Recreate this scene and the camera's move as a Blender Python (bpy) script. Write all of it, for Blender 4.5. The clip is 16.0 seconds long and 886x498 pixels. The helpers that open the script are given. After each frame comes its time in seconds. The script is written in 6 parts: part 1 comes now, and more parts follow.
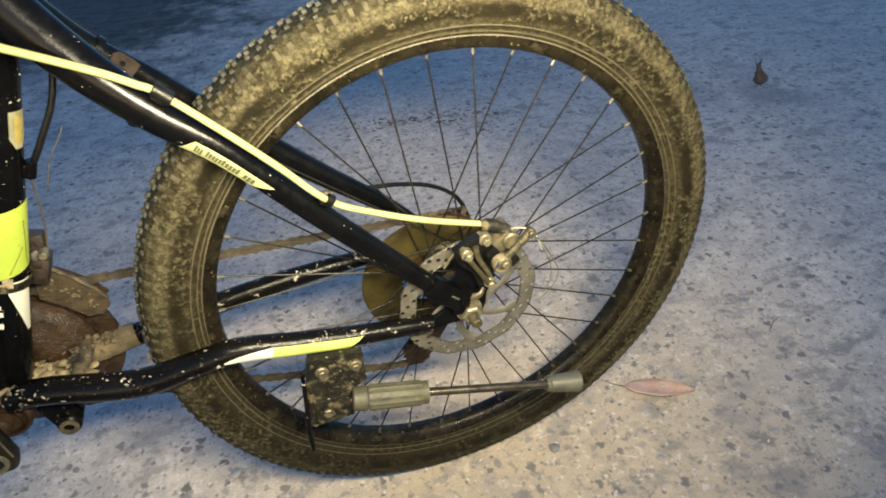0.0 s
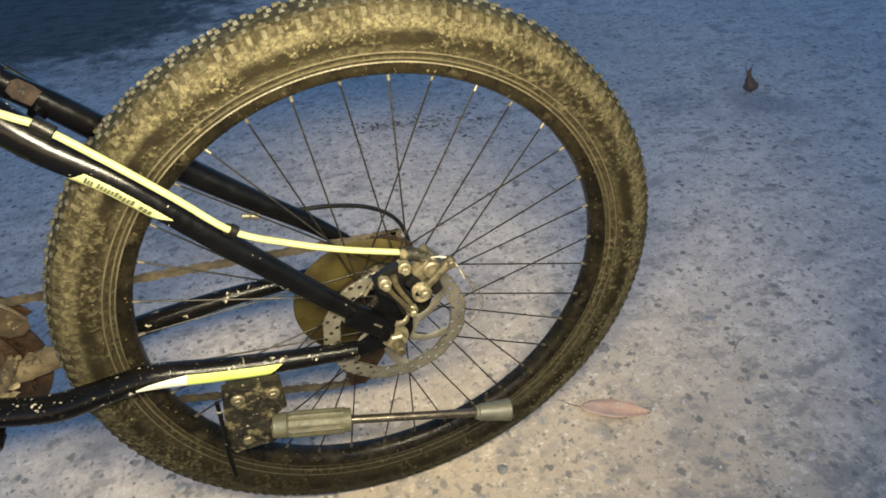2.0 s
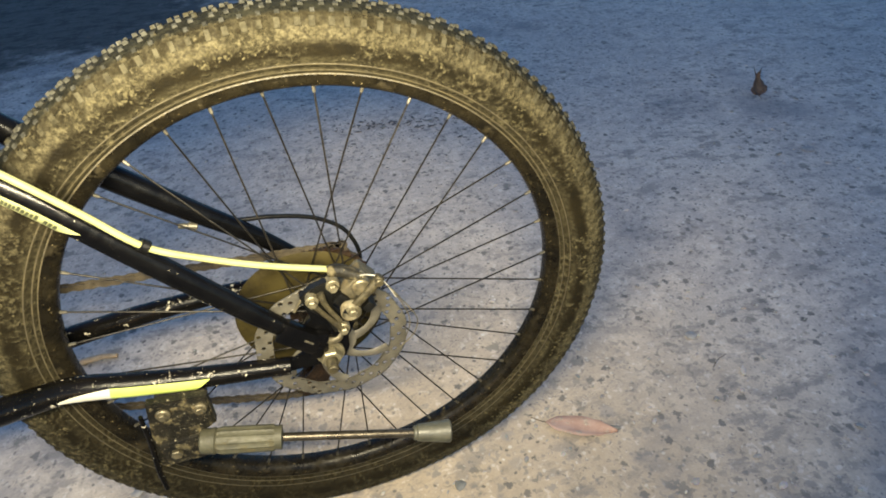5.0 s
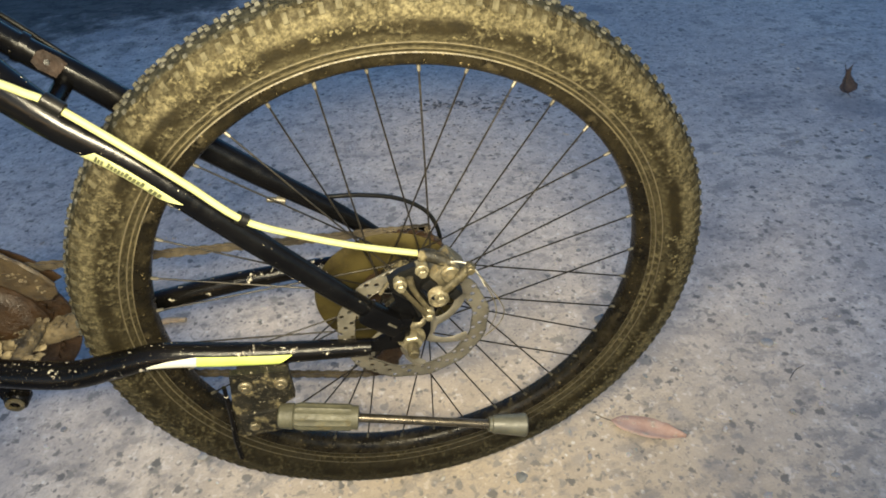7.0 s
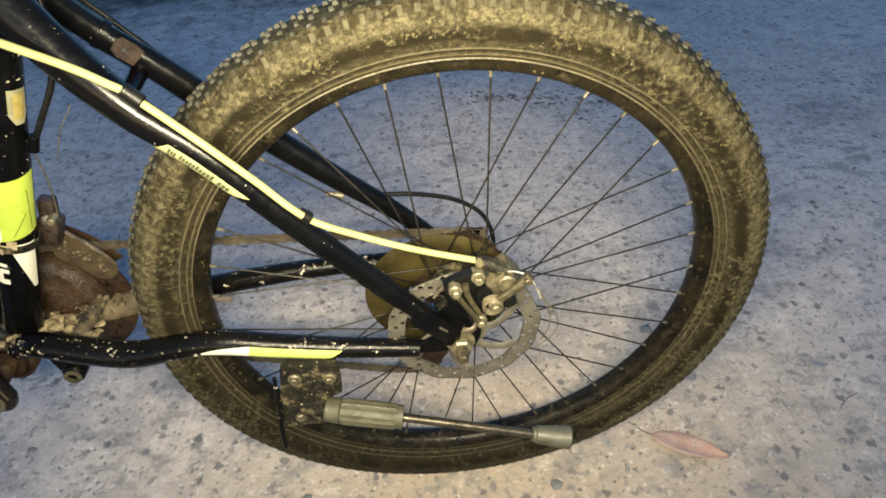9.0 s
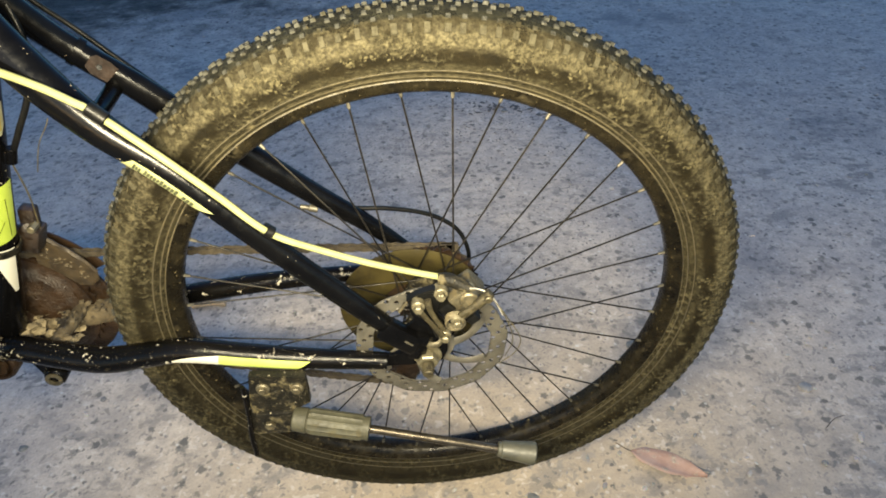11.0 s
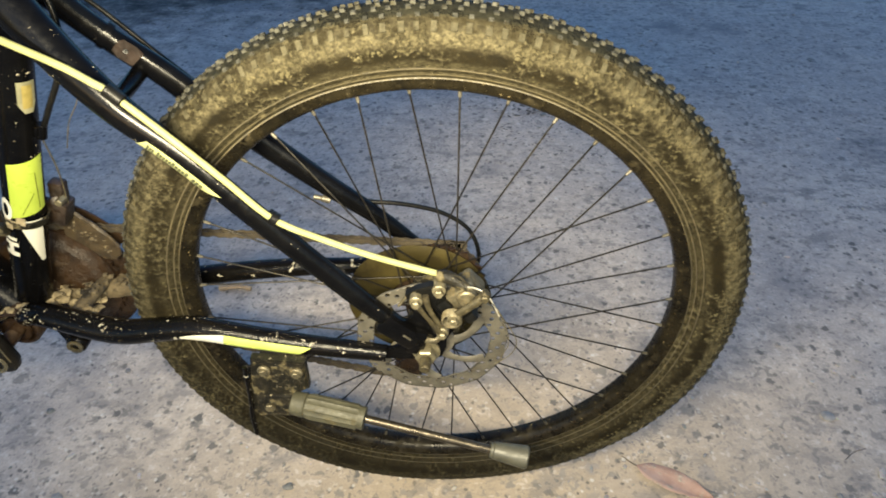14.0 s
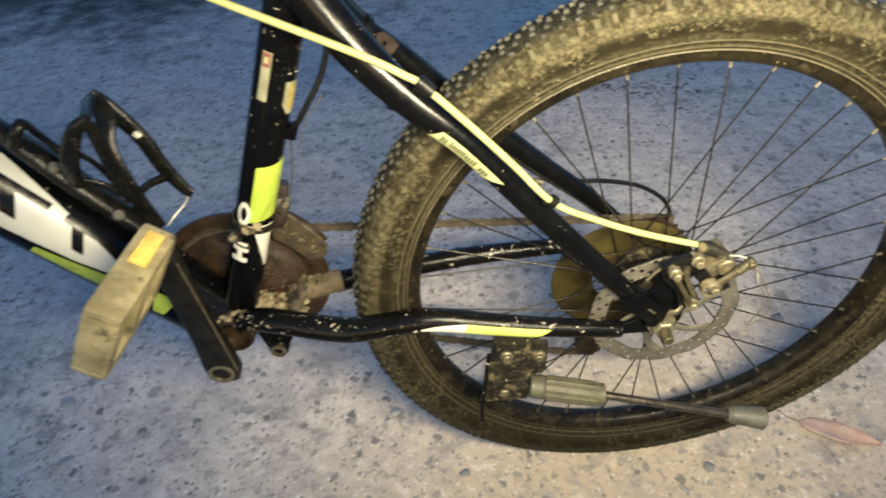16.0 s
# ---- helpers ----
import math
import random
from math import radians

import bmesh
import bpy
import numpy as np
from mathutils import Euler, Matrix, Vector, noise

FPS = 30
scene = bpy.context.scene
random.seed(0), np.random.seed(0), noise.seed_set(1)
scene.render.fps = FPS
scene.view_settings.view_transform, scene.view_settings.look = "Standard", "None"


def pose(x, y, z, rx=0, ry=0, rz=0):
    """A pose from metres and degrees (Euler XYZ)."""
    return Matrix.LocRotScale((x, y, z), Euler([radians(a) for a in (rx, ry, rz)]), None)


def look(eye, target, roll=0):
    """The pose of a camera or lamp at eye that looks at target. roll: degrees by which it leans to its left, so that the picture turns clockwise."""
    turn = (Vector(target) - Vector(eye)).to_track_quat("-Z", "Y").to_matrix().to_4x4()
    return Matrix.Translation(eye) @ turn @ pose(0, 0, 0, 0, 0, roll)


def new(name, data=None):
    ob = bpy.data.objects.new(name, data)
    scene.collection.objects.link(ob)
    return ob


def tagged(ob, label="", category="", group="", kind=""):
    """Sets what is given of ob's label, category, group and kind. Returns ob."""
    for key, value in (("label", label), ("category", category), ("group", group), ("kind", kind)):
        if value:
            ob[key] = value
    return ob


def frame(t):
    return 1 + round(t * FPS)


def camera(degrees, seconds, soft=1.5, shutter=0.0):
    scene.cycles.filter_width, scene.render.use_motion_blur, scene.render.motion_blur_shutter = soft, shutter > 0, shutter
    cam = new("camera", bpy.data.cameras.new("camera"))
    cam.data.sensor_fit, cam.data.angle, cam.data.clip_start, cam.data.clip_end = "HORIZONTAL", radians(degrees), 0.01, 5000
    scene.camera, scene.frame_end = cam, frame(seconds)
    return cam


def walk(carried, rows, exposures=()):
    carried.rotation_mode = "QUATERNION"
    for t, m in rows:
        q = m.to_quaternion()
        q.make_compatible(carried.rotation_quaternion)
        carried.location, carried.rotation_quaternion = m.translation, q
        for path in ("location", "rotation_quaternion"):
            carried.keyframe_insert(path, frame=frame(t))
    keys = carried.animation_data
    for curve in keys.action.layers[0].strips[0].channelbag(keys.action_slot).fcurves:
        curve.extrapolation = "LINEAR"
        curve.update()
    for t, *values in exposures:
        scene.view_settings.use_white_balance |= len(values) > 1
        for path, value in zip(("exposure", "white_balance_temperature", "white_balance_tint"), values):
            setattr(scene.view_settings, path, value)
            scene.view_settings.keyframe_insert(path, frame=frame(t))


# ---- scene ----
FOV = 71.16
cam = camera(FOV, 16.0, soft=1.8, shutter=0.5)
PATH = [
    (0.0, (-0.1740, -0.5465, 0.7941), (0.0113, 0.0705, 0.3198), -3.90),
    (0.3, (-0.1801, -0.5377, 0.8056), (-0.0010, 0.0755, 0.3248), -3.58),
    (0.5, (-0.1836, -0.5370, 0.8059), (-0.0028, 0.0769, 0.3260), -3.51),
    (0.7, (-0.1673, -0.5377, 0.8114), (0.0075, 0.0740, 0.3251), -3.41),
    (1.0, (-0.1310, -0.5460, 0.8023), (0.0510, 0.0696, 0.3249), -3.56),
    (1.2, (-0.1065, -0.5521, 0.8009), (0.0714, 0.0656, 0.3231), -3.65),
    (1.5, (-0.0814, -0.5542, 0.8032), (0.0917, 0.0639, 0.3257), -3.82),
    (2.0, (-0.0767, -0.5474, 0.8084), (0.0928, 0.0708, 0.3298), -3.91),
    (2.5, (-0.0440, -0.5468, 0.8070), (0.1227, 0.0707, 0.3264), -3.77),
    (3.0, (-0.0230, -0.5455, 0.8066), (0.1388, 0.0720, 0.3243), -3.74),
    (3.5, (-0.0170, -0.5460, 0.8100), (0.1400, 0.0730, 0.3281), -3.83),
    (4.0, (0.0026, -0.5468, 0.8084), (0.1563, 0.0716, 0.3248), -3.91),
    (4.2, (0.0202, -0.5473, 0.8100), (0.1687, 0.0731, 0.3271), -4.08),
    (6.3, (-0.0033, -0.5305, 0.8066), (0.1082, 0.0942, 0.3148), -3.74),
    (6.5, (-0.0176, -0.5288, 0.8061), (0.0810, 0.0935, 0.3132), -3.60),
    (6.8, (-0.0305, -0.5191, 0.8027), (0.0555, 0.1009, 0.3104), -3.76),
    (7.0, (-0.0240, -0.5151, 0.8068), (0.0566, 0.1045, 0.3073), -3.76),
    (7.5, (-0.0165, -0.5142, 0.8036), (0.0408, 0.1071, 0.3029), -3.65),
    (7.8, (-0.0317, -0.5136, 0.8050), (0.0153, 0.1089, 0.3066), -3.55),
    (8.0, (-0.0388, -0.5113, 0.8113), (0.0038, 0.1119, 0.3114), -3.19),
    (8.5, (-0.0428, -0.5019, 0.8197), (-0.0036, 0.1130, 0.3095), -3.00),
    (9.0, (-0.0432, -0.4960, 0.8193), (-0.0085, 0.1177, 0.3073), -2.58),
    (9.5, (-0.0383, -0.4932, 0.8236), (-0.0115, 0.1194, 0.3098), -2.65),
    (10.0, (-0.0212, -0.4979, 0.8250), (-0.0018, 0.1199, 0.3172), -3.06),
    (10.2, (-0.0086, -0.4989, 0.8262), (0.0144, 0.1203, 0.3178), -2.85),
    (12.3, (0.0116, -0.5037, 0.8356), (0.0024, 0.1178, 0.3331), -2.45),
    (12.5, (0.0093, -0.5072, 0.8325), (-0.0003, 0.1149, 0.3295), -2.54),
    (13.0, (0.0247, -0.5079, 0.8304), (0.0110, 0.1145, 0.3280), -2.31),
    (13.5, (0.0544, -0.5095, 0.8276), (0.0330, 0.1140, 0.3268), -1.96),
    (14.0, (0.0466, -0.5062, 0.8311), (0.0042, 0.1140, 0.3276), -2.09),
    (14.2, (0.0434, -0.5047, 0.8316), (-0.0071, 0.1147, 0.3308), -1.90),
    (14.5, (-0.0198, -0.5047, 0.8393), (-0.0619, 0.1154, 0.3356), -1.84),
    (14.7, (-0.0780, -0.5021, 0.8434), (-0.1176, 0.1103, 0.3340), -2.57),
    (14.9, (-0.1241, -0.5067, 0.8390), (-0.1394, 0.1039, 0.3305), -2.55),
    (15.0, (-0.1289, -0.5101, 0.8451), (-0.1442, 0.1007, 0.3287), -2.55),
    (15.2, (-0.1278, -0.5125, 0.8383), (-0.1435, 0.1001, 0.3261), -2.98),
    (15.5, (-0.1505, -0.5129, 0.8373), (-0.1586, 0.0967, 0.3193), -3.85),
    (15.8, (-0.2099, -0.5068, 0.8314), (-0.2007, 0.0985, 0.3227), -4.08),
    (16.0, (-0.2286, -0.5113, 0.8413), (-0.2336, 0.0970, 0.3217), -4.35),
]
walk(cam, [(t, look(e, g, r)) for t, e, g, r in PATH])

# ---------------------------------------------------------------- light
world = bpy.data.worlds.new("dusk_sky")
scene.world = world
world.use_nodes = True
wn = world.node_tree.nodes
sky = wn.new("ShaderNodeTexSky")
sky.sky_type = "NISHITA"
sky.sun_disc = False
sky.sun_elevation = radians(4.0)
sky.sun_rotation = radians(200.0)
sky.ozone_density = 4.2
wn["Background"].inputs["Strength"].default_value = 0.266
world.node_tree.links.new(sky.outputs["Color"], wn["Background"].inputs["Color"])

# added fill lamp: broad, bluish, from overhead, on top of the sky's own light
fill_data = bpy.data.lights.new("sky_fill", "SUN")
fill_data.energy, fill_data.angle, fill_data.color = 0.10, radians(70), (0.66, 0.66, 1.0)
sky_fill = new("sky_fill", fill_data)
sky_fill.matrix_world = look((0, 0, 6), (1.2, -1.5, 0))

# the torch of the phone that films, beside the lens all along its way
torch_data = bpy.data.lights.new("phone_torch", "AREA")
torch_data.shape, torch_data.size, torch_data.size_y = "RECTANGLE", 0.38, 0.05
torch_data.energy, torch_data.color = 7.9, (1.0, 0.875, 0.590)
torch_data.spread = radians(120)
phone_torch = new("phone_torch", torch_data)
phone_torch.matrix_world = look((-0.060, -0.514, 0.821), (0.020, 0.50, 0.37))
scene.view_settings.exposure = 1.25


# ---------------------------------------------------------------- materials
def surface(name, low, high, scale=30.0, rough=(0.4, 0.6), metal=0.0, bump=0.2, bump_scale=400.0,
            layers=(), coat=0.0, spec=0.5):
    """A mottled surface; layers: (colour, noise scale, threshold, softness, roughness) laid over it one by one."""
    m = bpy.data.materials.new(name)
    m.use_nodes = True
    n, link = m.node_tree.nodes, m.node_tree.links
    bsdf = n["Principled BSDF"]
    co = n.new("ShaderNodeTexCoord")

    def noise_at(s, detail=5.0, roughness=0.6, shift=0.0):
        t = n.new("ShaderNodeTexNoise")
        t.inputs["Scale"].default_value, t.inputs["Detail"].default_value = s, detail
        t.inputs["Roughness"].default_value = roughness
        mp = n.new("ShaderNodeMapping")
        mp.inputs["Location"].default_value = (shift, shift * 0.7, -shift)
        link.new(co.outputs["Object"], mp.inputs["Vector"])
        link.new(mp.outputs["Vector"], t.inputs["Vector"])
        return t.outputs["Fac"]

    def ramp(fac, a, b, lo=0.0, hi=1.0):
        r = n.new("ShaderNodeMapRange")
        r.interpolation_type = "SMOOTHSTEP"
        for key, v in (("From Min", a), ("From Max", b), ("To Min", lo), ("To Max", hi)):
            r.inputs[key].default_value = v
        link.new(fac, r.inputs["Value"])
        return r.outputs["Result"]

    def mix(fac, a, b):
        x = n.new("ShaderNodeMix")
        x.data_type = "RGBA"
        link.new(fac, x.inputs["Factor"])
        for socket, v in ((x.inputs["A"], a), (x.inputs["B"], b)):
            if isinstance(v, tuple):
                socket.default_value = (*v, 1.0)
            else:
                link.new(v, socket)
        return x.outputs["Result"]

    def blend(fac, a, b):
        x = n.new("ShaderNodeMix")
        x.data_type = "FLOAT"
        link.new(fac, x.inputs["Factor"])
        for socket, v in ((x.inputs["A"], a), (x.inputs["B"], b)):
            if isinstance(v, float):
                socket.default_value = v
            else:
                link.new(v, socket)
        return x.outputs["Result"]

    colour = mix(ramp(noise_at(scale), 0.32, 0.68), low, high)
    gloss = ramp(noise_at(scale * 3.1, shift=3.0), 0.3, 0.7, *rough)
    height = noise_at(bump_scale, detail=3.0, shift=1.0)
    for k, (tint, s, threshold, soft, r) in enumerate(layers):
        cover = ramp(noise_at(s, detail=6.0, roughness=0.65, shift=5.0 + 2.3 * k), threshold, threshold + soft)
        shade = tuple(c * 0.62 for c in tint)
        body = mix(ramp(noise_at(s * 5.0, shift=9.0 + k), 0.35, 0.65), shade, tint)
        colour = mix(cover, colour, body)
        gloss = blend(cover, gloss, r)
        height = blend(cover, height, 1.4)
    link.new(colour, bsdf.inputs["Base Color"])
    link.new(gloss, bsdf.inputs["Roughness"])
    bsdf.inputs["Metallic"].default_value = metal
    bsdf.inputs["Coat Weight"].default_value = coat
    bsdf.inputs["Specular IOR Level"].default_value = spec
    bp = n.new("ShaderNodeBump")
    bp.inputs["Strength"].default_value, bp.inputs["Distance"].default_value = bump, 0.0015
    link.new(height, bp.inputs["Height"])
    link.new(bp.outputs["Normal"], bsdf.inputs["Normal"])
    return m


MUD = (0.16, 0.13, 0.075)
DUST = (0.22, 0.20, 0.15)
black_paint = surface("black_paint", (0.00105, 0.00105, 0.0012), (0.0018, 0.0018, 0.00195), 40, (0.16, 0.28), 0.0, 0.06, 600,
                      [(DUST, 420, 0.70, 0.05, 0.8), ((0.30, 0.275, 0.225), 260, 0.715, 0.025, 0.8)], spec=0.13)
muddy_black = surface("muddy_black_paint", (0.0012, 0.0012, 0.0012), (0.0028, 0.0025, 0.0022), 40, (0.14, 0.27), 0.0, 0.25, 500,
                      [((0.11, 0.085, 0.045), 55, 0.66, 0.14, 0.85), ((0.30, 0.275, 0.22), 95, 0.630, 0.03, 0.85), (DUST, 420, 0.66, 0.05, 0.85)], spec=0.11)
bracket_black = surface("mud_caked_bracket", (0.0036, 0.0036, 0.003), (0.0108, 0.0096, 0.0066), 60, (0.35, 0.6), 0.0, 0.6, 400,
                        [((0.080, 0.067, 0.036), 90, 0.51, 0.14, 0.7), ((0.24, 0.215, 0.15), 300, 0.62, 0.06, 0.8)], spec=0.14)
black_plastic = surface("black_plastic", (0.0021, 0.0021, 0.0021), (0.0042, 0.0042, 0.00378), 60, (0.28, 0.45), 0.0, 0.15, 700,
                        [(MUD, 300, 0.69, 0.07, 0.85)], spec=0.14)
cage_plastic = surface("dusty_cage_plastic", (0.0022, 0.0022, 0.0022), (0.0062, 0.0058, 0.0046), 60, (0.16, 0.34), 0.0, 0.2, 600,
                       [((0.055, 0.047, 0.028), 60, 0.62, 0.14, 0.8), (MUD, 260, 0.67, 0.07, 0.85)], spec=0.14)
crank_black = surface("scuffed_crank_black", (0.0028, 0.0025, 0.0021), (0.0075, 0.0066, 0.0052), 50, (0.30, 0.48), 0.0, 0.2, 500,
                      [((0.020, 0.0160, 0.0100), 30, 0.56, 0.20, 0.75), (DUST, 380, 0.70, 0.05, 0.85)], spec=0.2)
yellow_paint = surface("yellow_green_paint", (0.205, 0.262, 0.032), (0.250, 0.312, 0.046), 25, (0.25, 0.4), 0.0, 0.05, 500,
                       [(MUD, 260, 0.70, 0.06, 0.85)])
pale_yellow = surface("faded_yellow_paint", (0.245, 0.295, 0.062), (0.30, 0.352, 0.090), 25, (0.3, 0.45), 0.0, 0.05, 500,
                      [(MUD, 260, 0.70, 0.06, 0.85)])
cream_decal = surface("cream_decal", (0.190, 0.194, 0.088), (0.222, 0.227, 0.110), 30, (0.35, 0.5), 0.0, 0.04, 500,
                      [(MUD, 290, 0.72, 0.05, 0.8)])
white_paint = surface("white_paint", (0.36, 0.352, 0.295), (0.40, 0.392, 0.336), 30, (0.3, 0.45), 0.0, 0.05, 500,
                      [(MUD, 230, 0.68, 0.07, 0.85)])
cable_yellow = surface("yellow_cable_housing", (0.155, 0.159, 0.066), (0.188, 0.192, 0.086), 60, (0.5, 0.65), 0.0, 0.04, 500,
                       [(DUST, 340, 0.66, 0.05, 0.8)], spec=0.2)
decal_ink = surface("dark_decal_ink", (0.018, 0.020, 0.010), (0.035, 0.038, 0.016), 80, (0.5, 0.6))
rim_black = surface("dusty_black_rim", (0.0030, 0.0026, 0.0018), (0.0098, 0.0080, 0.0044), 40, (0.18, 0.4), 0.1, 0.3, 500,
                    [((0.020, 0.0158, 0.0074), 60, 0.55, 0.14, 0.8), ((0.13, 0.102, 0.050), 260, 0.630, 0.06, 0.85)], spec=0.14)
spoke_steel = surface("dark_spoke_steel", (0.006, 0.0054, 0.0048), (0.015, 0.0132, 0.0102), 120, (0.3, 0.5), 0.4, 0.2, 900,
                      [((0.12, 0.095, 0.05), 140, 0.66, 0.08, 0.85)], spec=0.14)
nipple_metal = surface("nipple_metal", (0.050, 0.046, 0.034), (0.090, 0.082, 0.063), 200, (0.35, 0.55), 0.5, 0.1, 900)
dirty_steel = surface("dirty_steel", (0.050, 0.043, 0.026), (0.120, 0.104, 0.066), 80, (0.35, 0.6), 0.6, 0.3, 600,
                      [((0.112, 0.088, 0.044), 90, 0.52, 0.14, 0.85)])
brassy = surface("brassy_zinc", (0.025, 0.0205, 0.0098), (0.053, 0.0440, 0.022), 160, (0.40, 0.62), 0.50, 0.35, 700,
                 [((0.022, 0.0172, 0.0082), 150, 0.52, 0.10, 0.85), ((0.110, 0.090, 0.048), 260, 0.62, 0.07, 0.85)])
pale_zinc = surface("pale_zinc", (0.074, 0.064, 0.038), (0.140, 0.124, 0.080), 160, (0.35, 0.55), 0.5, 0.2, 700,
                    [((0.060, 0.048, 0.024), 150, 0.58, 0.10, 0.8)])
rotor_steel = surface("dull_rotor_steel", (0.060, 0.055, 0.043), (0.092, 0.085, 0.068), 60, (0.4, 0.6), 0.45, 0.2, 700,
                      [((0.070, 0.060, 0.039), 50, 0.55, 0.2, 0.8)])
rusty = surface("rusty_muddy_metal", (0.0082, 0.0043, 0.0019), (0.0235, 0.0126, 0.0055), 50, (0.35, 0.7), 0.1, 0.7, 400,
                [((0.044, 0.0265, 0.0122), 36, 0.55, 0.12, 0.75), ((0.115, 0.086, 0.048), 160, 0.68, 0.08, 0.9)], spec=0.3)
dark_rust = surface("dark_rusty_linkage", (0.0060, 0.0034, 0.0018), (0.0160, 0.0090, 0.0044), 60, (0.4, 0.7), 0.1, 0.6, 400,
                    [((0.034, 0.022, 0.011), 60, 0.60, 0.10, 0.85)])
badge_cream = surface("soiled_badge_cream", (0.105, 0.102, 0.060), (0.165, 0.160, 0.102), 60, (0.4, 0.55), 0.0, 0.05, 500,
                      [((0.045, 0.038, 0.020), 120, 0.60, 0.10, 0.85)])
badge_ochre = surface("ochre_badge_ink", (0.13, 0.105, 0.028), (0.20, 0.160, 0.050), 90, (0.4, 0.55))
badge_red = surface("dull_red_badge_ink", (0.085, 0.026, 0.020), (0.13, 0.040, 0.030), 90, (0.4, 0.55))
wire_strand = surface("pale_wire_strand", (0.18, 0.17, 0.145), (0.28, 0.268, 0.230), 200, (0.35, 0.5), 0.3, 0.1, 900)
rust_tab = surface("bare_rusty_tab", (0.007, 0.0042, 0.0030), (0.018, 0.0112, 0.0080), 90, (0.6, 0.85), 0.1, 0.5, 500,
                   [((0.030, 0.022, 0.015), 150, 0.62, 0.10, 0.9)], spec=0.15)
chain_mud = surface("muddy_chain", (0.020, 0.0152, 0.0086), (0.046, 0.0360, 0.0210), 120, (0.6, 0.85), 0.2, 0.5, 700)
guard_plastic = surface("muddy_spoke_guard", (0.0160, 0.0122, 0.0028), (0.0262, 0.0204, 0.0052), 35, (0.62, 0.85), 0.0, 0.2, 500,
                        [((0.0125, 0.0090, 0.0028), 30, 0.50, 0.16, 0.8), ((0.050, 0.040, 0.016), 140, 0.62, 0.08, 0.85)], spec=0.12)
cage_clay = surface("clay_smeared_cage", (0.0145, 0.0092, 0.0036), (0.036, 0.0246, 0.0102), 70, (0.5, 0.75), 0.1, 0.5, 400,
                    [((0.014, 0.0085, 0.0038), 60, 0.56, 0.12, 0.7), ((0.075, 0.058, 0.032), 170, 0.68, 0.07, 0.9)])
caked_mud = surface("caked_mud", (0.095, 0.076, 0.043), (0.205, 0.168, 0.102), 110, (0.85, 0.95), 0.0, 1.0, 300)
stay_mud = surface("brown_stay_mud", (0.034, 0.0250, 0.0120), (0.080, 0.0610, 0.0320), 60, (0.7, 0.9), 0.0, 1.0, 300,
                   [((0.012, 0.0095, 0.0060), 45, 0.54, 0.10, 0.6), ((0.17, 0.145, 0.095), 130, 0.62, 0.06, 0.9)])
grip_plastic = surface("grey_sleeve_plastic", (0.027, 0.026, 0.016), (0.048, 0.046, 0.029), 60, (0.45, 0.7), 0.0, 0.3, 500,
                       [((0.055, 0.047, 0.022), 60, 0.52, 0.14, 0.85), ((0.16, 0.145, 0.10), 240, 0.66, 0.06, 0.85)], spec=0.3)
foot_rubber = surface("grey_foot_rubber", (0.026, 0.0255, 0.0165), (0.045, 0.0435, 0.029), 60, (0.4, 0.6), 0.0, 0.2, 500,
                      [((0.16, 0.144, 0.088), 120, 0.62, 0.1, 0.85)])
rod_black = surface("worn_steel_rod", (0.030, 0.026, 0.020), (0.060, 0.052, 0.040), 70, (0.25, 0.42), 0.75, 0.1, 600,
                    [(MUD, 300, 0.66, 0.07, 0.85)], spec=0.14)
pedal_body = surface("worn_pedal_plastic", (0.135, 0.108, 0.048), (0.265, 0.220, 0.110), 40, (0.4, 0.65), 0.1, 0.6, 400,
                     [((0.045, 0.033, 0.013), 34, 0.55, 0.14, 0.85), ((0.30, 0.26, 0.15), 150, 0.60, 0.08, 0.85)])
reflector_amber = surface("amber_reflector", (0.36, 0.240, 0.045), (0.48, 0.340, 0.08), 60, (0.12, 0.25), 0.0, 0.1, 400)
leaf_red = surface("dry_red_leaf", (0.250, 0.160, 0.128), (0.310, 0.215, 0.175), 50, (0.75, 0.9), 0.0, 0.4, 300,
                   [((0.33, 0.275, 0.225), 60, 0.54, 0.12, 0.9)], spec=0.15)
leaf_brown = surface("dry_brown_leaf", (0.022, 0.015, 0.012), (0.055, 0.036, 0.026), 50, (0.7, 0.9), 0.0, 0.4, 300)
twig_bark = surface("twig_bark", (0.05, 0.04, 0.03), (0.12, 0.09, 0.06), 90, (0.8, 0.9), 0.0, 0.5, 400)
dirt_crumb = surface("dark_dirt_crumbs", (0.035, 0.036, 0.040), (0.075, 0.072, 0.070), 200, (0.85, 0.95), 0.0, 0.4, 400)
stick_wood = surface("peeled_stick_wood", (0.22, 0.16, 0.095), (0.32, 0.24, 0.15), 60, (0.7, 0.85), 0.0, 0.4, 400)


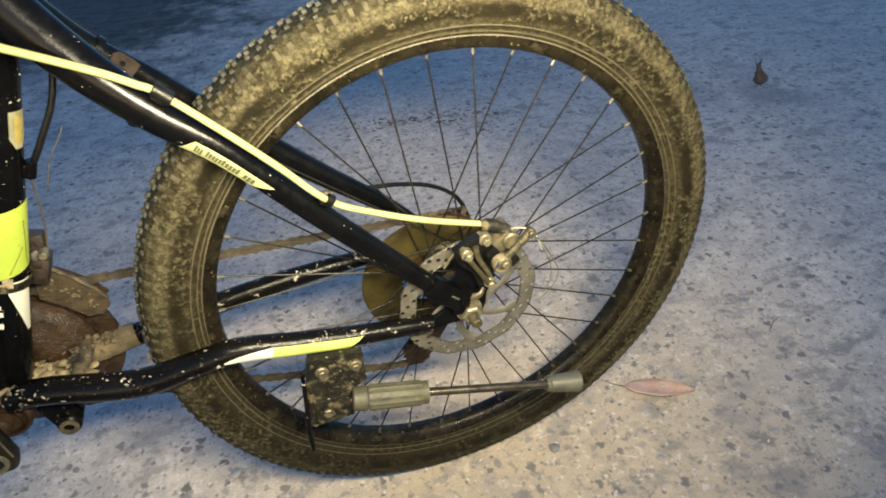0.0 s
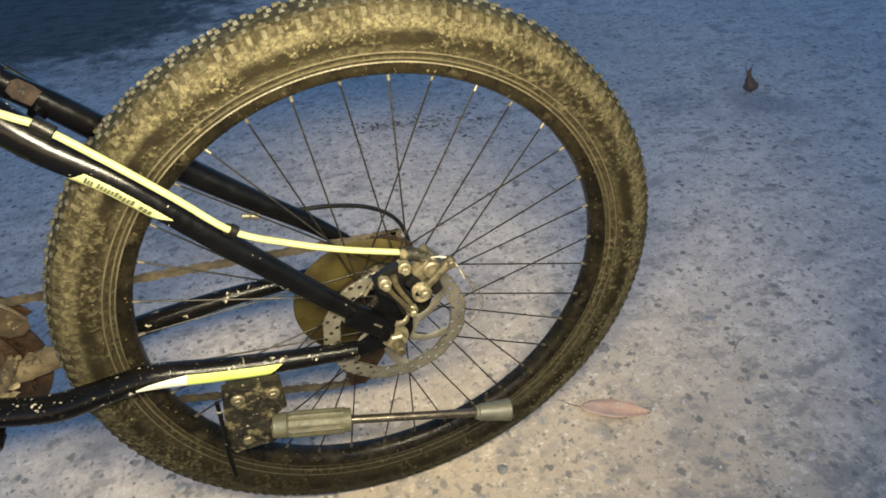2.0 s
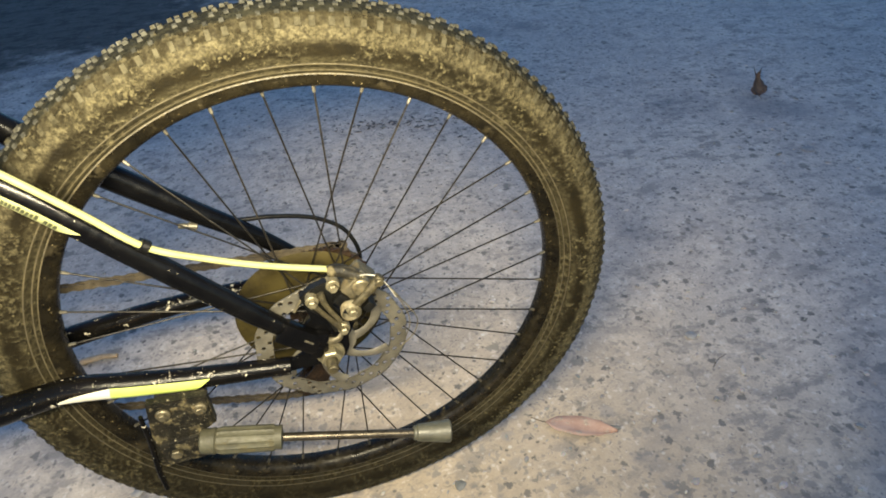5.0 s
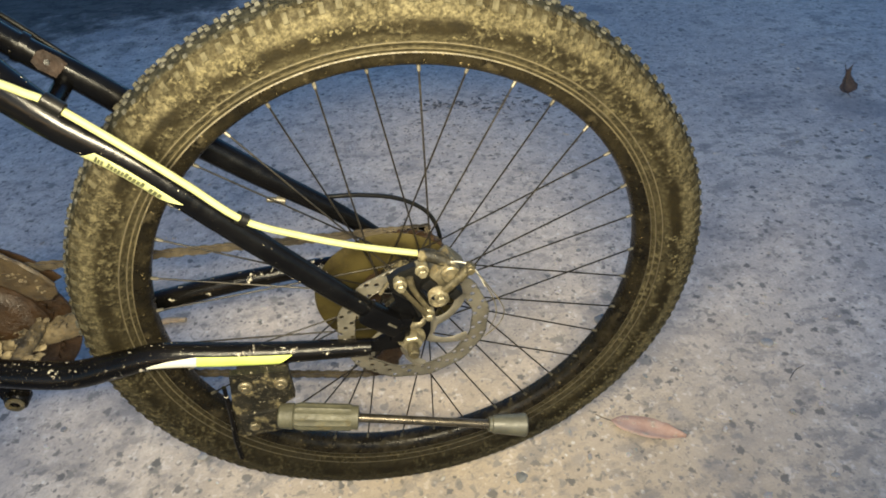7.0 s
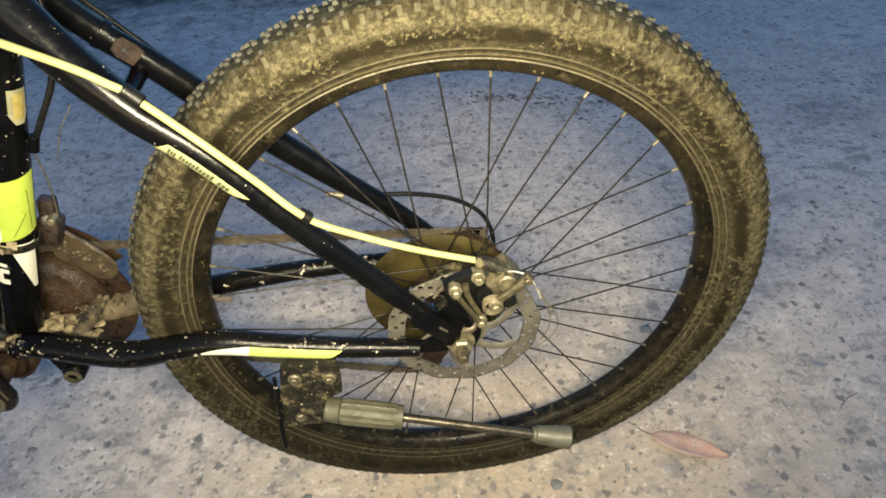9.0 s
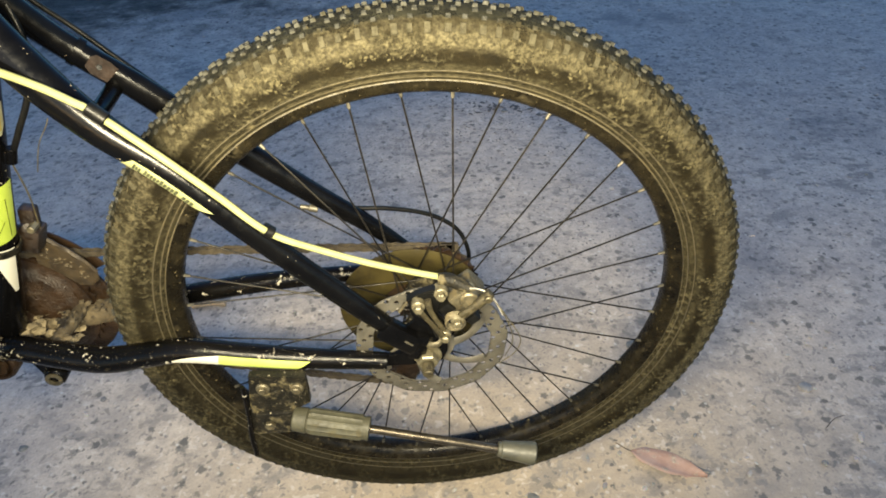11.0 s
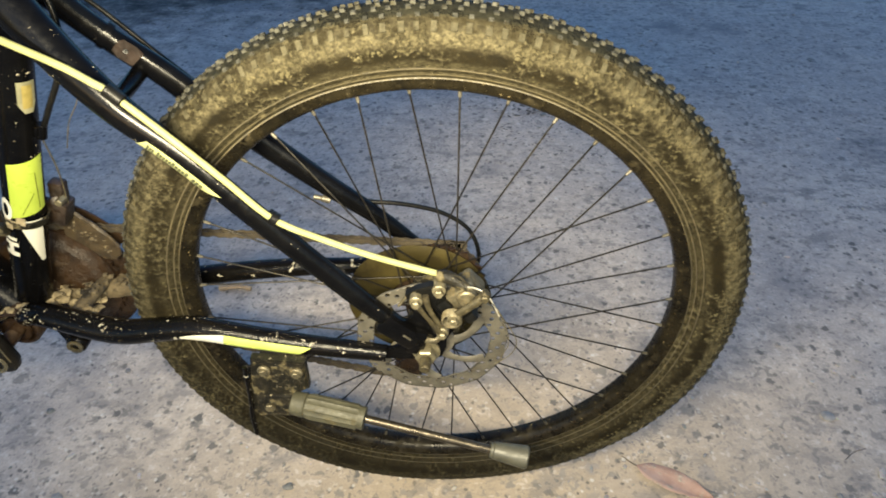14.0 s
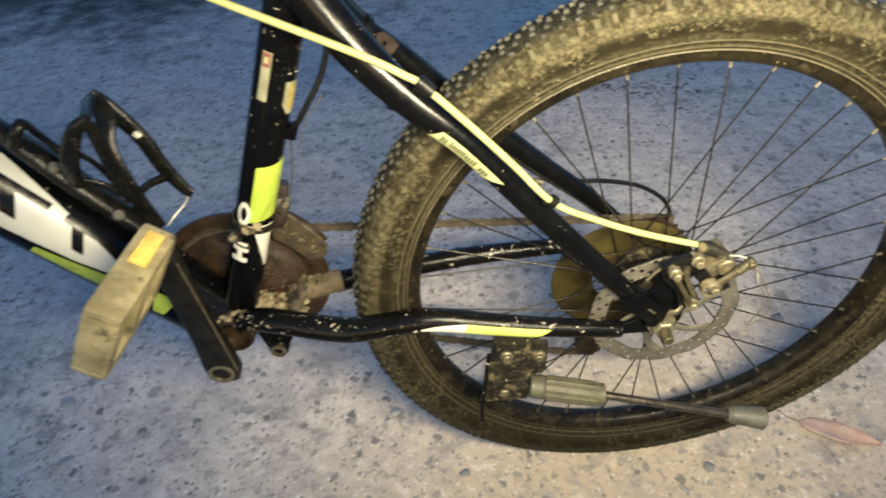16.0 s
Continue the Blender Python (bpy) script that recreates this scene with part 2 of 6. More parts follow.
def tyre_surface():
    """Rubber with mud that lies thick on the shoulder and in patches on the wall, thinning towards the worn crown."""
    m = bpy.data.materials.new("muddy_tyre_rubber")
    m.use_nodes = True
    n, link = m.node_tree.nodes, m.node_tree.links
    bsdf = n["Principled BSDF"]
    co = n.new("ShaderNodeTexCoord")
    pos = co.outputs["Object"]

    def vec(op, a, b):
        x = n.new("ShaderNodeVectorMath")
        x.operation = op
        link.new(a, x.inputs[0])
        if b is not None:
            x.inputs[1].default_value = b
        return x

    flat = vec("MULTIPLY", vec("SUBTRACT", pos, (0, 0, 0.34)).outputs[0], (1, 0, 1))
    radius = vec("LENGTH", flat.outputs[0], None).outputs["Value"]

    def noise_at(scale, detail=6.0, rough=0.62):
        t = n.new("ShaderNodeTexNoise")
        t.inputs["Scale"].default_value, t.inputs["Detail"].default_value, t.inputs["Roughness"].default_value = scale, detail, rough
        link.new(pos, t.inputs["Vector"])
        return t.outputs["Fac"]

    def math_(op, a, b):
        x = n.new("ShaderNodeMath")
        x.operation = op
        for k, v in enumerate((a, b)):
            if isinstance(v, float):
                x.inputs[k].default_value = v
            else:
                link.new(v, x.inputs[k])
        return x.outputs[0]

    def ramp(fac, a, b, lo=0.0, hi=1.0):
        r = n.new("ShaderNodeMapRange")
        r.interpolation_type = "SMOOTHSTEP"
        for key, v in (("From Min", a), ("From Max", b), ("To Min", lo), ("To Max", hi)):
            r.inputs[key].default_value = v
        link.new(fac, r.inputs["Value"])
        return r.outputs["Result"]

    def mix(fac, a, b):
        x = n.new("ShaderNodeMix")
        x.data_type = "RGBA"
        link.new(fac, x.inputs["Factor"])
        for socket, v in ((x.inputs["A"], a), (x.inputs["B"], b)):
            if isinstance(v, tuple):
                socket.default_value = (*v, 1.0)
            else:
                link.new(v, socket)
        return x.outputs["Result"]

    broad, middle, fine, crumb = noise_at(11.0, 4.0), noise_at(42.0), noise_at(190.0), noise_at(420.0, 3.0)
    # the mud colour covers less round the bottom of the tyre
    far = n.new("ShaderNodeVectorMath")
    far.operation = "DISTANCE"
    link.new(pos, far.inputs[0])
    far.inputs[1].default_value = (-0.060, -0.020, 0.030)
    reach = math_("ADD", far.outputs["Value"], math_("MULTIPLY", math_("SUBTRACT", broad, 0.5), 0.30))
    rubber = mix(ramp(middle, 0.35, 0.65), (0.0042, 0.0032, 0.0010), (0.0095, 0.0072, 0.0024))
    crust = mix(ramp(fine, 0.32, 0.68), (0.0205, 0.0174, 0.0090), (0.0700, 0.0606, 0.0336))
    wander = math_("MULTIPLY", math_("SUBTRACT", middle, 0.5), 0.022)
    edge = math_("ADD", radius, wander)
    # dust packed against the bead and over the shoulder
    inner = ramp(edge, 0.2965, 0.2905, 0.0, 0.42)
    shoulder = math_("MULTIPLY", ramp(edge, 0.3030, 0.3110), ramp(edge, 0.3225, 0.3165, 0.42, 1.0))
    # patches of crumbly mud on the wall between them
    patchy = math_("ADD", math_("MULTIPLY", middle, 0.62), math_("MULTIPLY", broad, 0.38))
    clump = math_("MULTIPLY", ramp(patchy, 0.465, 0.545), ramp(fine, 0.34, 0.60))
    worn = n.new("ShaderNodeVectorMath")
    worn.operation = "DISTANCE"
    link.new(pos, worn.inputs[0])
    worn.inputs[1].default_value = (-0.24, -0.020, 0.130)
    left = ramp(math_("ADD", worn.outputs["Value"], math_("MULTIPLY", math_("SUBTRACT", broad, 0.5), 0.40)), 0.14, 0.36, 0.62, 1.0)
    cover = math_("MAXIMUM", math_("MAXIMUM", inner, shoulder), math_("MULTIPLY", clump, 0.85))
    cover = math_("MULTIPLY", cover, math_("MULTIPLY", left, ramp(reach, 0.10, 0.34, 0.60, 1.0)))
    cover = math_("MULTIPLY", cover, ramp(crumb, 0.32, 0.58, 0.42, 1.0))
    colour = mix(cover, rubber, crust)
    # dark casing between the blocks of the crown
    colour = mix(ramp(radius, 0.3285, 0.3312), colour, mix(ramp(fine, 0.3, 0.7), (0.0062, 0.0064, 0.0040), (0.0160, 0.0154, 0.0096)))
    link.new(colour, bsdf.inputs["Base Color"])
    link.new(ramp(middle, 0.3, 0.7, 0.72, 0.95), bsdf.inputs["Roughness"])
    bsdf.inputs["Specular IOR Level"].default_value = 0.10
    h = math_("ADD", math_("MULTIPLY", clump, 1.2), math_("ADD", math_("MULTIPLY", fine, 0.45), math_("MULTIPLY", crumb, 0.6)))
    bp = n.new("ShaderNodeBump")
    bp.inputs["Strength"].default_value, bp.inputs["Distance"].default_value = 0.9, 0.0020
    link.new(h, bp.inputs["Height"])
    link.new(bp.outputs["Normal"], bsdf.inputs["Normal"])
    return m


tyre_rubber = tyre_surface()
knob_rubber = surface("worn_tread_block", (0.018, 0.0178, 0.0140), (0.042, 0.0412, 0.0335), 90, (0.6, 0.85), 0.0, 0.4, 700,
                      [((0.028, 0.0240, 0.0125), 45, 0.50, 0.14, 0.9), ((0.075, 0.073, 0.062), 260, 0.57, 0.08, 0.85)], spec=0.12)
lug_rubber = surface("muddy_shoulder_lug", (0.0220, 0.0194, 0.0110), (0.0490, 0.0436, 0.0262), 120, (0.6, 0.85), 0.0, 0.7, 400,
                     [((0.021, 0.0182, 0.0096), 22, 0.52, 0.14, 0.9)], spec=0.10)
tyre_crumb = surface("dried_tyre_mud", (0.024, 0.0205, 0.0098), (0.066, 0.0570, 0.0305), 160, (0.85, 0.95), 0.0, 0.6, 600, spec=0.10)
bead_dust = surface("dusty_bead_line", (0.022, 0.0174, 0.0070), (0.044, 0.0350, 0.0150), 90, (0.5, 0.8), 0.0, 0.3, 500,
                    [((0.0126, 0.0105, 0.00504), 60, 0.58, 0.12, 0.8)])


def ground_surface():
    m = bpy.data.materials.new("worn_concrete_with_aggregate")
    m.use_nodes = True
    n, link = m.node_tree.nodes, m.node_tree.links
    bsdf = n["Principled BSDF"]
    co = n.new("ShaderNodeTexCoord")
    out = co.outputs["Object"]

    def tex(kind, scale, **more):
        t = n.new(kind)
        t.inputs["Scale"].default_value = scale
        for k, v in more.items():
            t.inputs[k.replace("_", " ")].default_value = v
        link.new(out, t.inputs["Vector"])
        return t

    def ramp(fac, a, b, lo=0.0, hi=1.0):
        r = n.new("ShaderNodeMapRange")
        r.interpolation_type = "SMOOTHSTEP"
        for key, v in (("From Min", a), ("From Max", b), ("To Min", lo), ("To Max", hi)):
            r.inputs[key].default_value = v
        link.new(fac, r.inputs["Value"])
        return r.outputs["Result"]

    def mix(fac, a, b, mode="MIX"):
        x = n.new("ShaderNodeMix")
        x.data_type, x.blend_type = "RGBA", mode
        if isinstance(fac, float):
            x.inputs["Factor"].default_value = fac
        else:
            link.new(fac, x.inputs["Factor"])
        for socket, v in ((x.inputs["A"], a), (x.inputs["B"], b)):
            if isinstance(v, tuple):
                socket.default_value = (*v, 1.0)
            else:
                link.new(v, socket)
        return x.outputs["Result"]

    def times(a, b):
        x = n.new("ShaderNodeMath")
        x.operation = "MULTIPLY"
        link.new(a, x.inputs[0])
        link.new(b, x.inputs[1])
        return x.outputs[0]

    broad = tex("ShaderNodeTexNoise", 2.2, Detail=6.0, Roughness=0.6).outputs["Fac"]
    middle = tex("ShaderNodeTexNoise", 30.0, Detail=6.0, Roughness=0.62).outputs["Fac"]
    blotch = tex("ShaderNodeTexNoise", 11.0, Detail=5.0, Roughness=0.6).outputs["Fac"]
    fine = tex("ShaderNodeTexNoise", 230.0, Detail=4.0, Roughness=0.65).outputs["Fac"]
    colour = mix(ramp(broad, 0.32, 0.68), (0.366, 0.313, 0.264), (0.450, 0.391, 0.327))
    colour = mix(ramp(blotch, 0.35, 0.65), mix(0.42, colour, (0.235, 0.215, 0.208)), colour)
    colour = mix(ramp(middle, 0.38, 0.62), mix(0.34, colour, (0.19, 0.178, 0.178)), mix(0.18, colour, (0.44, 0.395, 0.355)))
    colour = mix(ramp(fine, 0.36, 0.64), mix(0.22, colour, (0.14, 0.133, 0.135)), mix(0.12, colour, (0.50, 0.46, 0.42)))
    # warm cast of the torch, painted into the ground's colour round the wheel
    warm_pool = n.new("ShaderNodeVectorMath")
    warm_pool.operation = "DISTANCE"
    link.new(out, warm_pool.inputs[0])
    warm_pool.inputs[1].default_value = (0.10, -0.35, 0.0)
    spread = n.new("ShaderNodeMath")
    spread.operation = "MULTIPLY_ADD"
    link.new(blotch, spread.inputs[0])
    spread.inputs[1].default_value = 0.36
    link.new(warm_pool.outputs["Value"], spread.inputs[2])
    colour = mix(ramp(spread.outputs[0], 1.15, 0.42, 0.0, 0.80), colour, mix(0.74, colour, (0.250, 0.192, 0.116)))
    # ragged flecks of darker stone and scuffs
    fleck = tex("ShaderNodeTexNoise", 64.0, Detail=3.5, Roughness=0.52, Distortion=0.5).outputs["Fac"]
    crumb = tex("ShaderNodeTexNoise", 125.0, Detail=3.0, Roughness=0.55, Distortion=0.6).outputs["Fac"]
    thick = tex("ShaderNodeTexNoise", 6.5, Detail=3.0, Roughness=0.55).outputs["Fac"]
    colour = mix(times(ramp(fleck, 0.575, 0.645), ramp(thick, 0.36, 0.62, 0.25, 0.80)), colour, mix(ramp(middle, 0.4, 0.6), (0.112, 0.108, 0.098), (0.185, 0.168, 0.150)))
    colour = mix(times(ramp(crumb, 0.600, 0.660), ramp(thick, 0.60, 0.38, 0.25, 0.75)), colour, (0.115, 0.110, 0.110))
    colour = mix(ramp(fleck, 0.400, 0.345, 0.0, 0.35), colour, (0.50, 0.455, 0.41))
    # worn stones of the aggregate, with soft and ragged edges
    wob = tex("ShaderNodeTexNoise", 75.0, Detail=5.0, Roughness=0.7)

    def stones(scale, reach, keep, size, depth, tint_a, tint_b):
        nonlocal colour
        warp = n.new("ShaderNodeVectorMath")
        warp.operation = "MULTIPLY_ADD"
        link.new(wob.outputs["Color"], warp.inputs[0])
        warp.inputs[1].default_value = (reach, reach, 0.0)
        link.new(out, warp.inputs[2])
        v = n.new("ShaderNodeTexVoronoi")
        v.inputs["Scale"].default_value = scale
        link.new(warp.outputs[0], v.inputs["Vector"])
        c = n.new("ShaderNodeSeparateColor")
        link.new(v.outputs["Color"], c.inputs["Color"])
        here = times(ramp(c.outputs["Red"], keep, keep + 0.03), ramp(v.outputs["Distance"], size, size * 0.62))
        strength = times(here, ramp(c.outputs["Blue"], 0.0, 1.0, 0.25 * depth, depth))
        colour = mix(strength, colour, mix(ramp(c.outputs["Green"], 0.2, 0.8), tint_a, tint_b))

    stones(24.0, 0.048, 0.72, 0.34, 0.74, (0.110, 0.106, 0.098), (0.215, 0.193, 0.175))
    stones(52.0, 0.026, 0.66, 0.40, 0.92, (0.086, 0.083, 0.078), (0.200, 0.180, 0.160))
    stones(120.0, 0.012, 0.78, 0.44, 0.80, (0.050, 0.051, 0.053), (0.15, 0.14, 0.135))
    stones(118.0, 0.005, 0.88, 0.42, 0.70, (0.46, 0.44, 0.40), (0.40, 0.375, 0.345))
    # streaks and blots of dirt trodden into the concrete
    wide = n.new("ShaderNodeMapping")
    wide.inputs["Scale"].default_value = (0.55, 1.0, 1.0)
    link.new(out, wide.inputs["Vector"])
    dirt = n.new("ShaderNodeTexNoise")
    dirt.inputs["Scale"].default_value, dirt.inputs["Detail"].default_value, dirt.inputs["Roughness"].default_value = 17.0, 7.0, 0.72
    link.new(wide.outputs["Vector"], dirt.inputs["Vector"])
    colour = mix(times(ramp(dirt.outputs["Fac"], 0.515, 0.625, 0.0, 0.62), ramp(broad, 0.34, 0.60, 0.35, 1.0)), colour, (0.125, 0.118, 0.116))
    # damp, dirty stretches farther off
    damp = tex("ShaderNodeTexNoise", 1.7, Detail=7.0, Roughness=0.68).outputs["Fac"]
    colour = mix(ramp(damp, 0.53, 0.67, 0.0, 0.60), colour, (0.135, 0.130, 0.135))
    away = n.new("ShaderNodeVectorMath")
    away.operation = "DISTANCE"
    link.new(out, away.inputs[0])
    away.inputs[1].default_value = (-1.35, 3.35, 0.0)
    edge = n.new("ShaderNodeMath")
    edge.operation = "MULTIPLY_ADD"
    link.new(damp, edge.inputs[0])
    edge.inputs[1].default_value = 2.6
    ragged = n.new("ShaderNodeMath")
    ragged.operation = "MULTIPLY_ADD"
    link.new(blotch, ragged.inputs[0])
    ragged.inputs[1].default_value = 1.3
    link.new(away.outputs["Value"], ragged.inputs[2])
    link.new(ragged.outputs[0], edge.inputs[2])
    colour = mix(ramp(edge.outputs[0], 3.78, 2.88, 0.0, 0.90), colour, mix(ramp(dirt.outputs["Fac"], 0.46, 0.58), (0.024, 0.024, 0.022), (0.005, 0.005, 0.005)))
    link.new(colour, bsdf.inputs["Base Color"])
    link.new(ramp(middle, 0.3, 0.7, 0.80, 0.97), bsdf.inputs["Roughness"])
    bsdf.inputs["Specular IOR Level"].default_value = 0.2
    bp = n.new("ShaderNodeBump")
    bp.inputs["Strength"].default_value, bp.inputs["Distance"].default_value = 0.22, 0.002
    link.new(fine, bp.inputs["Height"])
    bp2 = n.new("ShaderNodeBump")
    bp2.inputs["Strength"].default_value, bp2.inputs["Distance"].default_value = 0.5, 0.004
    link.new(middle, bp2.inputs["Height"])
    link.new(bp2.outputs["Normal"], bp.inputs["Normal"])
    link.new(bp.outputs["Normal"], bsdf.inputs["Normal"])
    return m


def stone_surface():
    m = bpy.data.materials.new("pebble_stone")
    m.use_nodes = True
    n, link = m.node_tree.nodes, m.node_tree.links
    geo, ramp = n.new("ShaderNodeNewGeometry"), n.new("ShaderNodeValToRGB")
    e = ramp.color_ramp.elements
    e[0].position, e[0].color = 0.0, (0.125, 0.124, 0.120, 1)
    e[1].position, e[1].color = 1.0, (0.33, 0.305, 0.28, 1)
    for p, c in ((0.40, (0.19, 0.180, 0.170, 1)), (0.70, (0.27, 0.245, 0.222, 1))):
        k = e.new(p)
        k.color = c
    link.new(geo.outputs["Random Per Island"], ramp.inputs["Fac"])
    t = n.new("ShaderNodeTexNoise")
    t.inputs["Scale"].default_value = 500
    co = n.new("ShaderNodeTexCoord")
    link.new(co.outputs["Object"], t.inputs["Vector"])
    x = n.new("ShaderNodeMix")
    x.data_type, x.blend_type = "RGBA", "MULTIPLY"
    x.inputs["Factor"].default_value = 0.6
    link.new(ramp.outputs["Color"], x.inputs["A"])
    link.new(t.outputs["Color"], x.inputs["B"])
    gain = n.new("ShaderNodeMix")
    gain.data_type, gain.blend_type = "RGBA", "MULTIPLY"
    gain.inputs["Factor"].default_value = 1.0
    gain.inputs["B"].default_value = (1.4, 1.4, 1.4, 1)
    link.new(x.outputs["Result"], gain.inputs["A"])
    link.new(gain.outputs["Result"], n["Principled BSDF"].inputs["Base Color"])
    n["Principled BSDF"].inputs["Roughness"].default_value = 0.85
    return m


# ---------------------------------------------------------------- mesh helpers
def finish(bm, name, materials, sharp=38):
    me = bpy.data.meshes.new(name)
    bm.normal_update()
    bm.to_mesh(me)
    bm.free()
    for m in materials if isinstance(materials, (list, tuple)) else [materials]:
        me.materials.append(m)
    me.polygons.foreach_set("use_smooth", [True] * len(me.polygons))
    me.set_sharp_from_angle(angle=radians(sharp))
    return me


def part(name, bm, material, parent, label="", sharp=38):
    ob = new(name, finish(bm, name, material, sharp))
    ob.parent = parent
    if label:
        ob["label"] = label
    return ob


def spline(pts, steps=6):
    """Catmull-Rom through the points (of any number of values each)."""
    p = [np.array(q, float) for q in pts]
    p = [2 * p[0] - p[1]] + p + [2 * p[-1] - p[-2]]
    out = []
    for i in range(1, len(p) - 2):
        for k in range(steps):
            t = k / steps
            out.append(0.5 * (2 * p[i] + (p[i + 1] - p[i - 1]) * t + (2 * p[i - 1] - 5 * p[i] + 4 * p[i + 1] - p[i + 2]) * t * t
                              + (3 * p[i] - p[i - 1] - 3 * p[i + 1] + p[i + 2]) * t ** 3))
    out.append(p[-2])
    return out


def frames_along(points):
    """For each point: the place and two directions across the way."""
    pts = [Vector(q[:3]) for q in points]
    side, res = None, []
    for i, q in enumerate(pts):
        way = (pts[min(i + 1, len(pts) - 1)] - pts[max(i - 1, 0)]).normalized()
        if side is None:
            side = way.cross(Vector((0, 1, 0)))
            if side.length < 0.1:
                side = way.cross(Vector((0, 0, 1)))
        side = (side - way * side.dot(way)).normalized()
        res.append((q, side, way.cross(side).normalized()))
    return res


def tube(bm, pts, radius=None, seg=16, steps=6, flat=1.0):
    """A tube through points (x, y, z, r), or (x, y, z) with one radius. flat: its depth across, over its height."""
    pts = [(*q, radius) if len(q) == 3 else q for q in pts]
    path = spline(pts, steps) if len(pts) > 2 else [np.array(q, float) for q in pts]
    rings = []
    for (c, a, b), q in zip(frames_along(path), path):
        rings.append([bm.verts.new(c + (a * math.cos(2 * math.pi * k / seg) + b * flat * math.sin(2 * math.pi * k / seg)) * float(q[3]))
                      for k in range(seg)])
    for r0, r1 in zip(rings, rings[1:]):
        for k in range(seg):
            bm.faces.new((r0[k], r0[(k + 1) % seg], r1[(k + 1) % seg], r1[k]))
    bm.faces.new(rings[0][::-1])
    bm.faces.new(rings[-1])
    return bm


def patch(bm, pts, lift, f0, f1, a0, a1, seg=10, steps=6, flat=1.0, slant=0.0, b0=None, b1=None):
    """A thin sheet on a tube, from fraction f0 to f1 of its way and angle a0 to a1 (degrees; 90 faces the near side).
    b0, b1: the angles at the far end, where they differ."""
    path = spline(pts, steps) if len(pts) > 2 else [np.array(pts[0], float) * (1 - k / 12) + np.array(pts[1], float) * k / 12 for k in range(13)]
    fr = frames_along(path)
    rows = 24
    grid = []
    for i in range(rows + 1):
        row = []
        for k in range(seg + 1):
            u = k / seg
            f = (f0 + (f1 - f0) * i / rows + slant * (u - 0.5)) * (len(fr) - 1)
            f = min(max(f, 0), len(fr) - 1.001)
            j, w = int(f), f - int(f)
            c = fr[j][0].lerp(fr[j + 1][0], w)
            a, b = fr[j][1].lerp(fr[j + 1][1], w).normalized(), fr[j][2].lerp(fr[j + 1][2], w).normalized()
            r = float(path[j][3] * (1 - w) + path[j + 1][3] * w) + lift
            e0, e1 = a0 if b0 is None else a0 + (b0 - a0) * i / rows, a1 if b1 is None else a1 + (b1 - a1) * i / rows
            g = radians(e0 + (e1 - e0) * u)
            row.append(bm.verts.new(c + a * math.cos(g) * r + b * math.sin(g) * r * flat))
        grid.append(row)
    for i in range(rows):
        for k in range(seg):
            bm.faces.new((grid[i][k], grid[i][k + 1], grid[i + 1][k + 1], grid[i + 1][k]))
    return bm


def revolve(bm, profile, seg, centre=(0, 0, 0), closed=False, slots=None, start=0.0, end=360.0):
    """Turns (r, y) round the y axis through the centre. slots: a material for each step of the profile."""
    full = end - start >= 359.9
    count = seg if full else seg + 1
    rings = []
    for k in range(count):
        a = radians(start + (end - start) * k / seg)
        rings.append([bm.verts.new((centre[0] + r * math.cos(a), centre[1] + y, centre[2] + r * math.sin(a))) for r, y in profile])
    n = len(profile)
    for k in range(seg):
        p, q = rings[k], rings[(k + 1) % count]
        for i in range(n if closed else n - 1):
            f = bm.faces.new((p[i], p[(i + 1) % n], q[(i + 1) % n], q[i]))
            if slots:
                f.material_index = slots[i]
    return bm


def rod(bm, p0, p1, r0, r1=None, seg=12, sides=None, ease=0.0):
    """A straight round (or many-sided) rod with capped, slightly eased ends."""
    r1 = r0 if r1 is None else r1
    p0, p1 = Vector(p0), Vector(p1)
    way = p1 - p0
    pts = [(*p0, r0), (*p1, r1)]
    if ease:
        u = way.normalized() * ease
        pts = [(*p0, r0 - ease), (*(p0 + u), r0), (*(p1 - u), r1), (*p1, r1 - ease)]
    fr = frames_along(pts)
    n = sides or seg
    rings = [[bm.verts.new(c + (a * math.cos(2 * math.pi * k / n) + b * math.sin(2 * math.pi * k / n)) * q[3]) for k in range(n)]
             for (c, a, b), q in zip(fr, pts)]
    for x, y in zip(rings, rings[1:]):
        for k in range(n):
            bm.faces.new((x[k], x[(k + 1) % n], y[(k + 1) % n], y[k]))
    bm.faces.new(rings[0][::-1])
    bm.faces.new(rings[-1])
    return bm


def block(bm, centre, size, m=None, bevel=0.0015):
    mat = Matrix.Translation(centre) @ (m or Matrix()) @ Matrix.Diagonal((*size, 1))
    made = bmesh.ops.create_cube(bm, size=1.0, matrix=mat)["verts"]
    if bevel:
        edges = list({e for v in made for e in v.link_edges})
        bmesh.ops.bevel(bm, geom=edges, offset=bevel, segments=2, affect="EDGES", profile=0.6)
    return bm


def plate(bm, outline, y0, y1, bevel=0.001):
    """A plate with an outline of (x, z), from y0 to y1."""
    a = [bm.verts.new((x, y0, z)) for x, z in outline]
    b = [bm.verts.new((x, y1, z)) for x, z in outline]
    n = len(a)
    faces = [bm.faces.new(a), bm.faces.new(b[::-1])]
    for k in range(n):
        faces.append(bm.faces.new((a[(k + 1) % n], a[k], b[k], b[(k + 1) % n])))
    bmesh.ops.recalc_face_normals(bm, faces=faces)
    if bevel:
        edges = list({e for f in faces[:2] for e in f.edges})
        bmesh.ops.bevel(bm, geom=edges, offset=bevel, segments=2, affect="EDGES")
    return bm


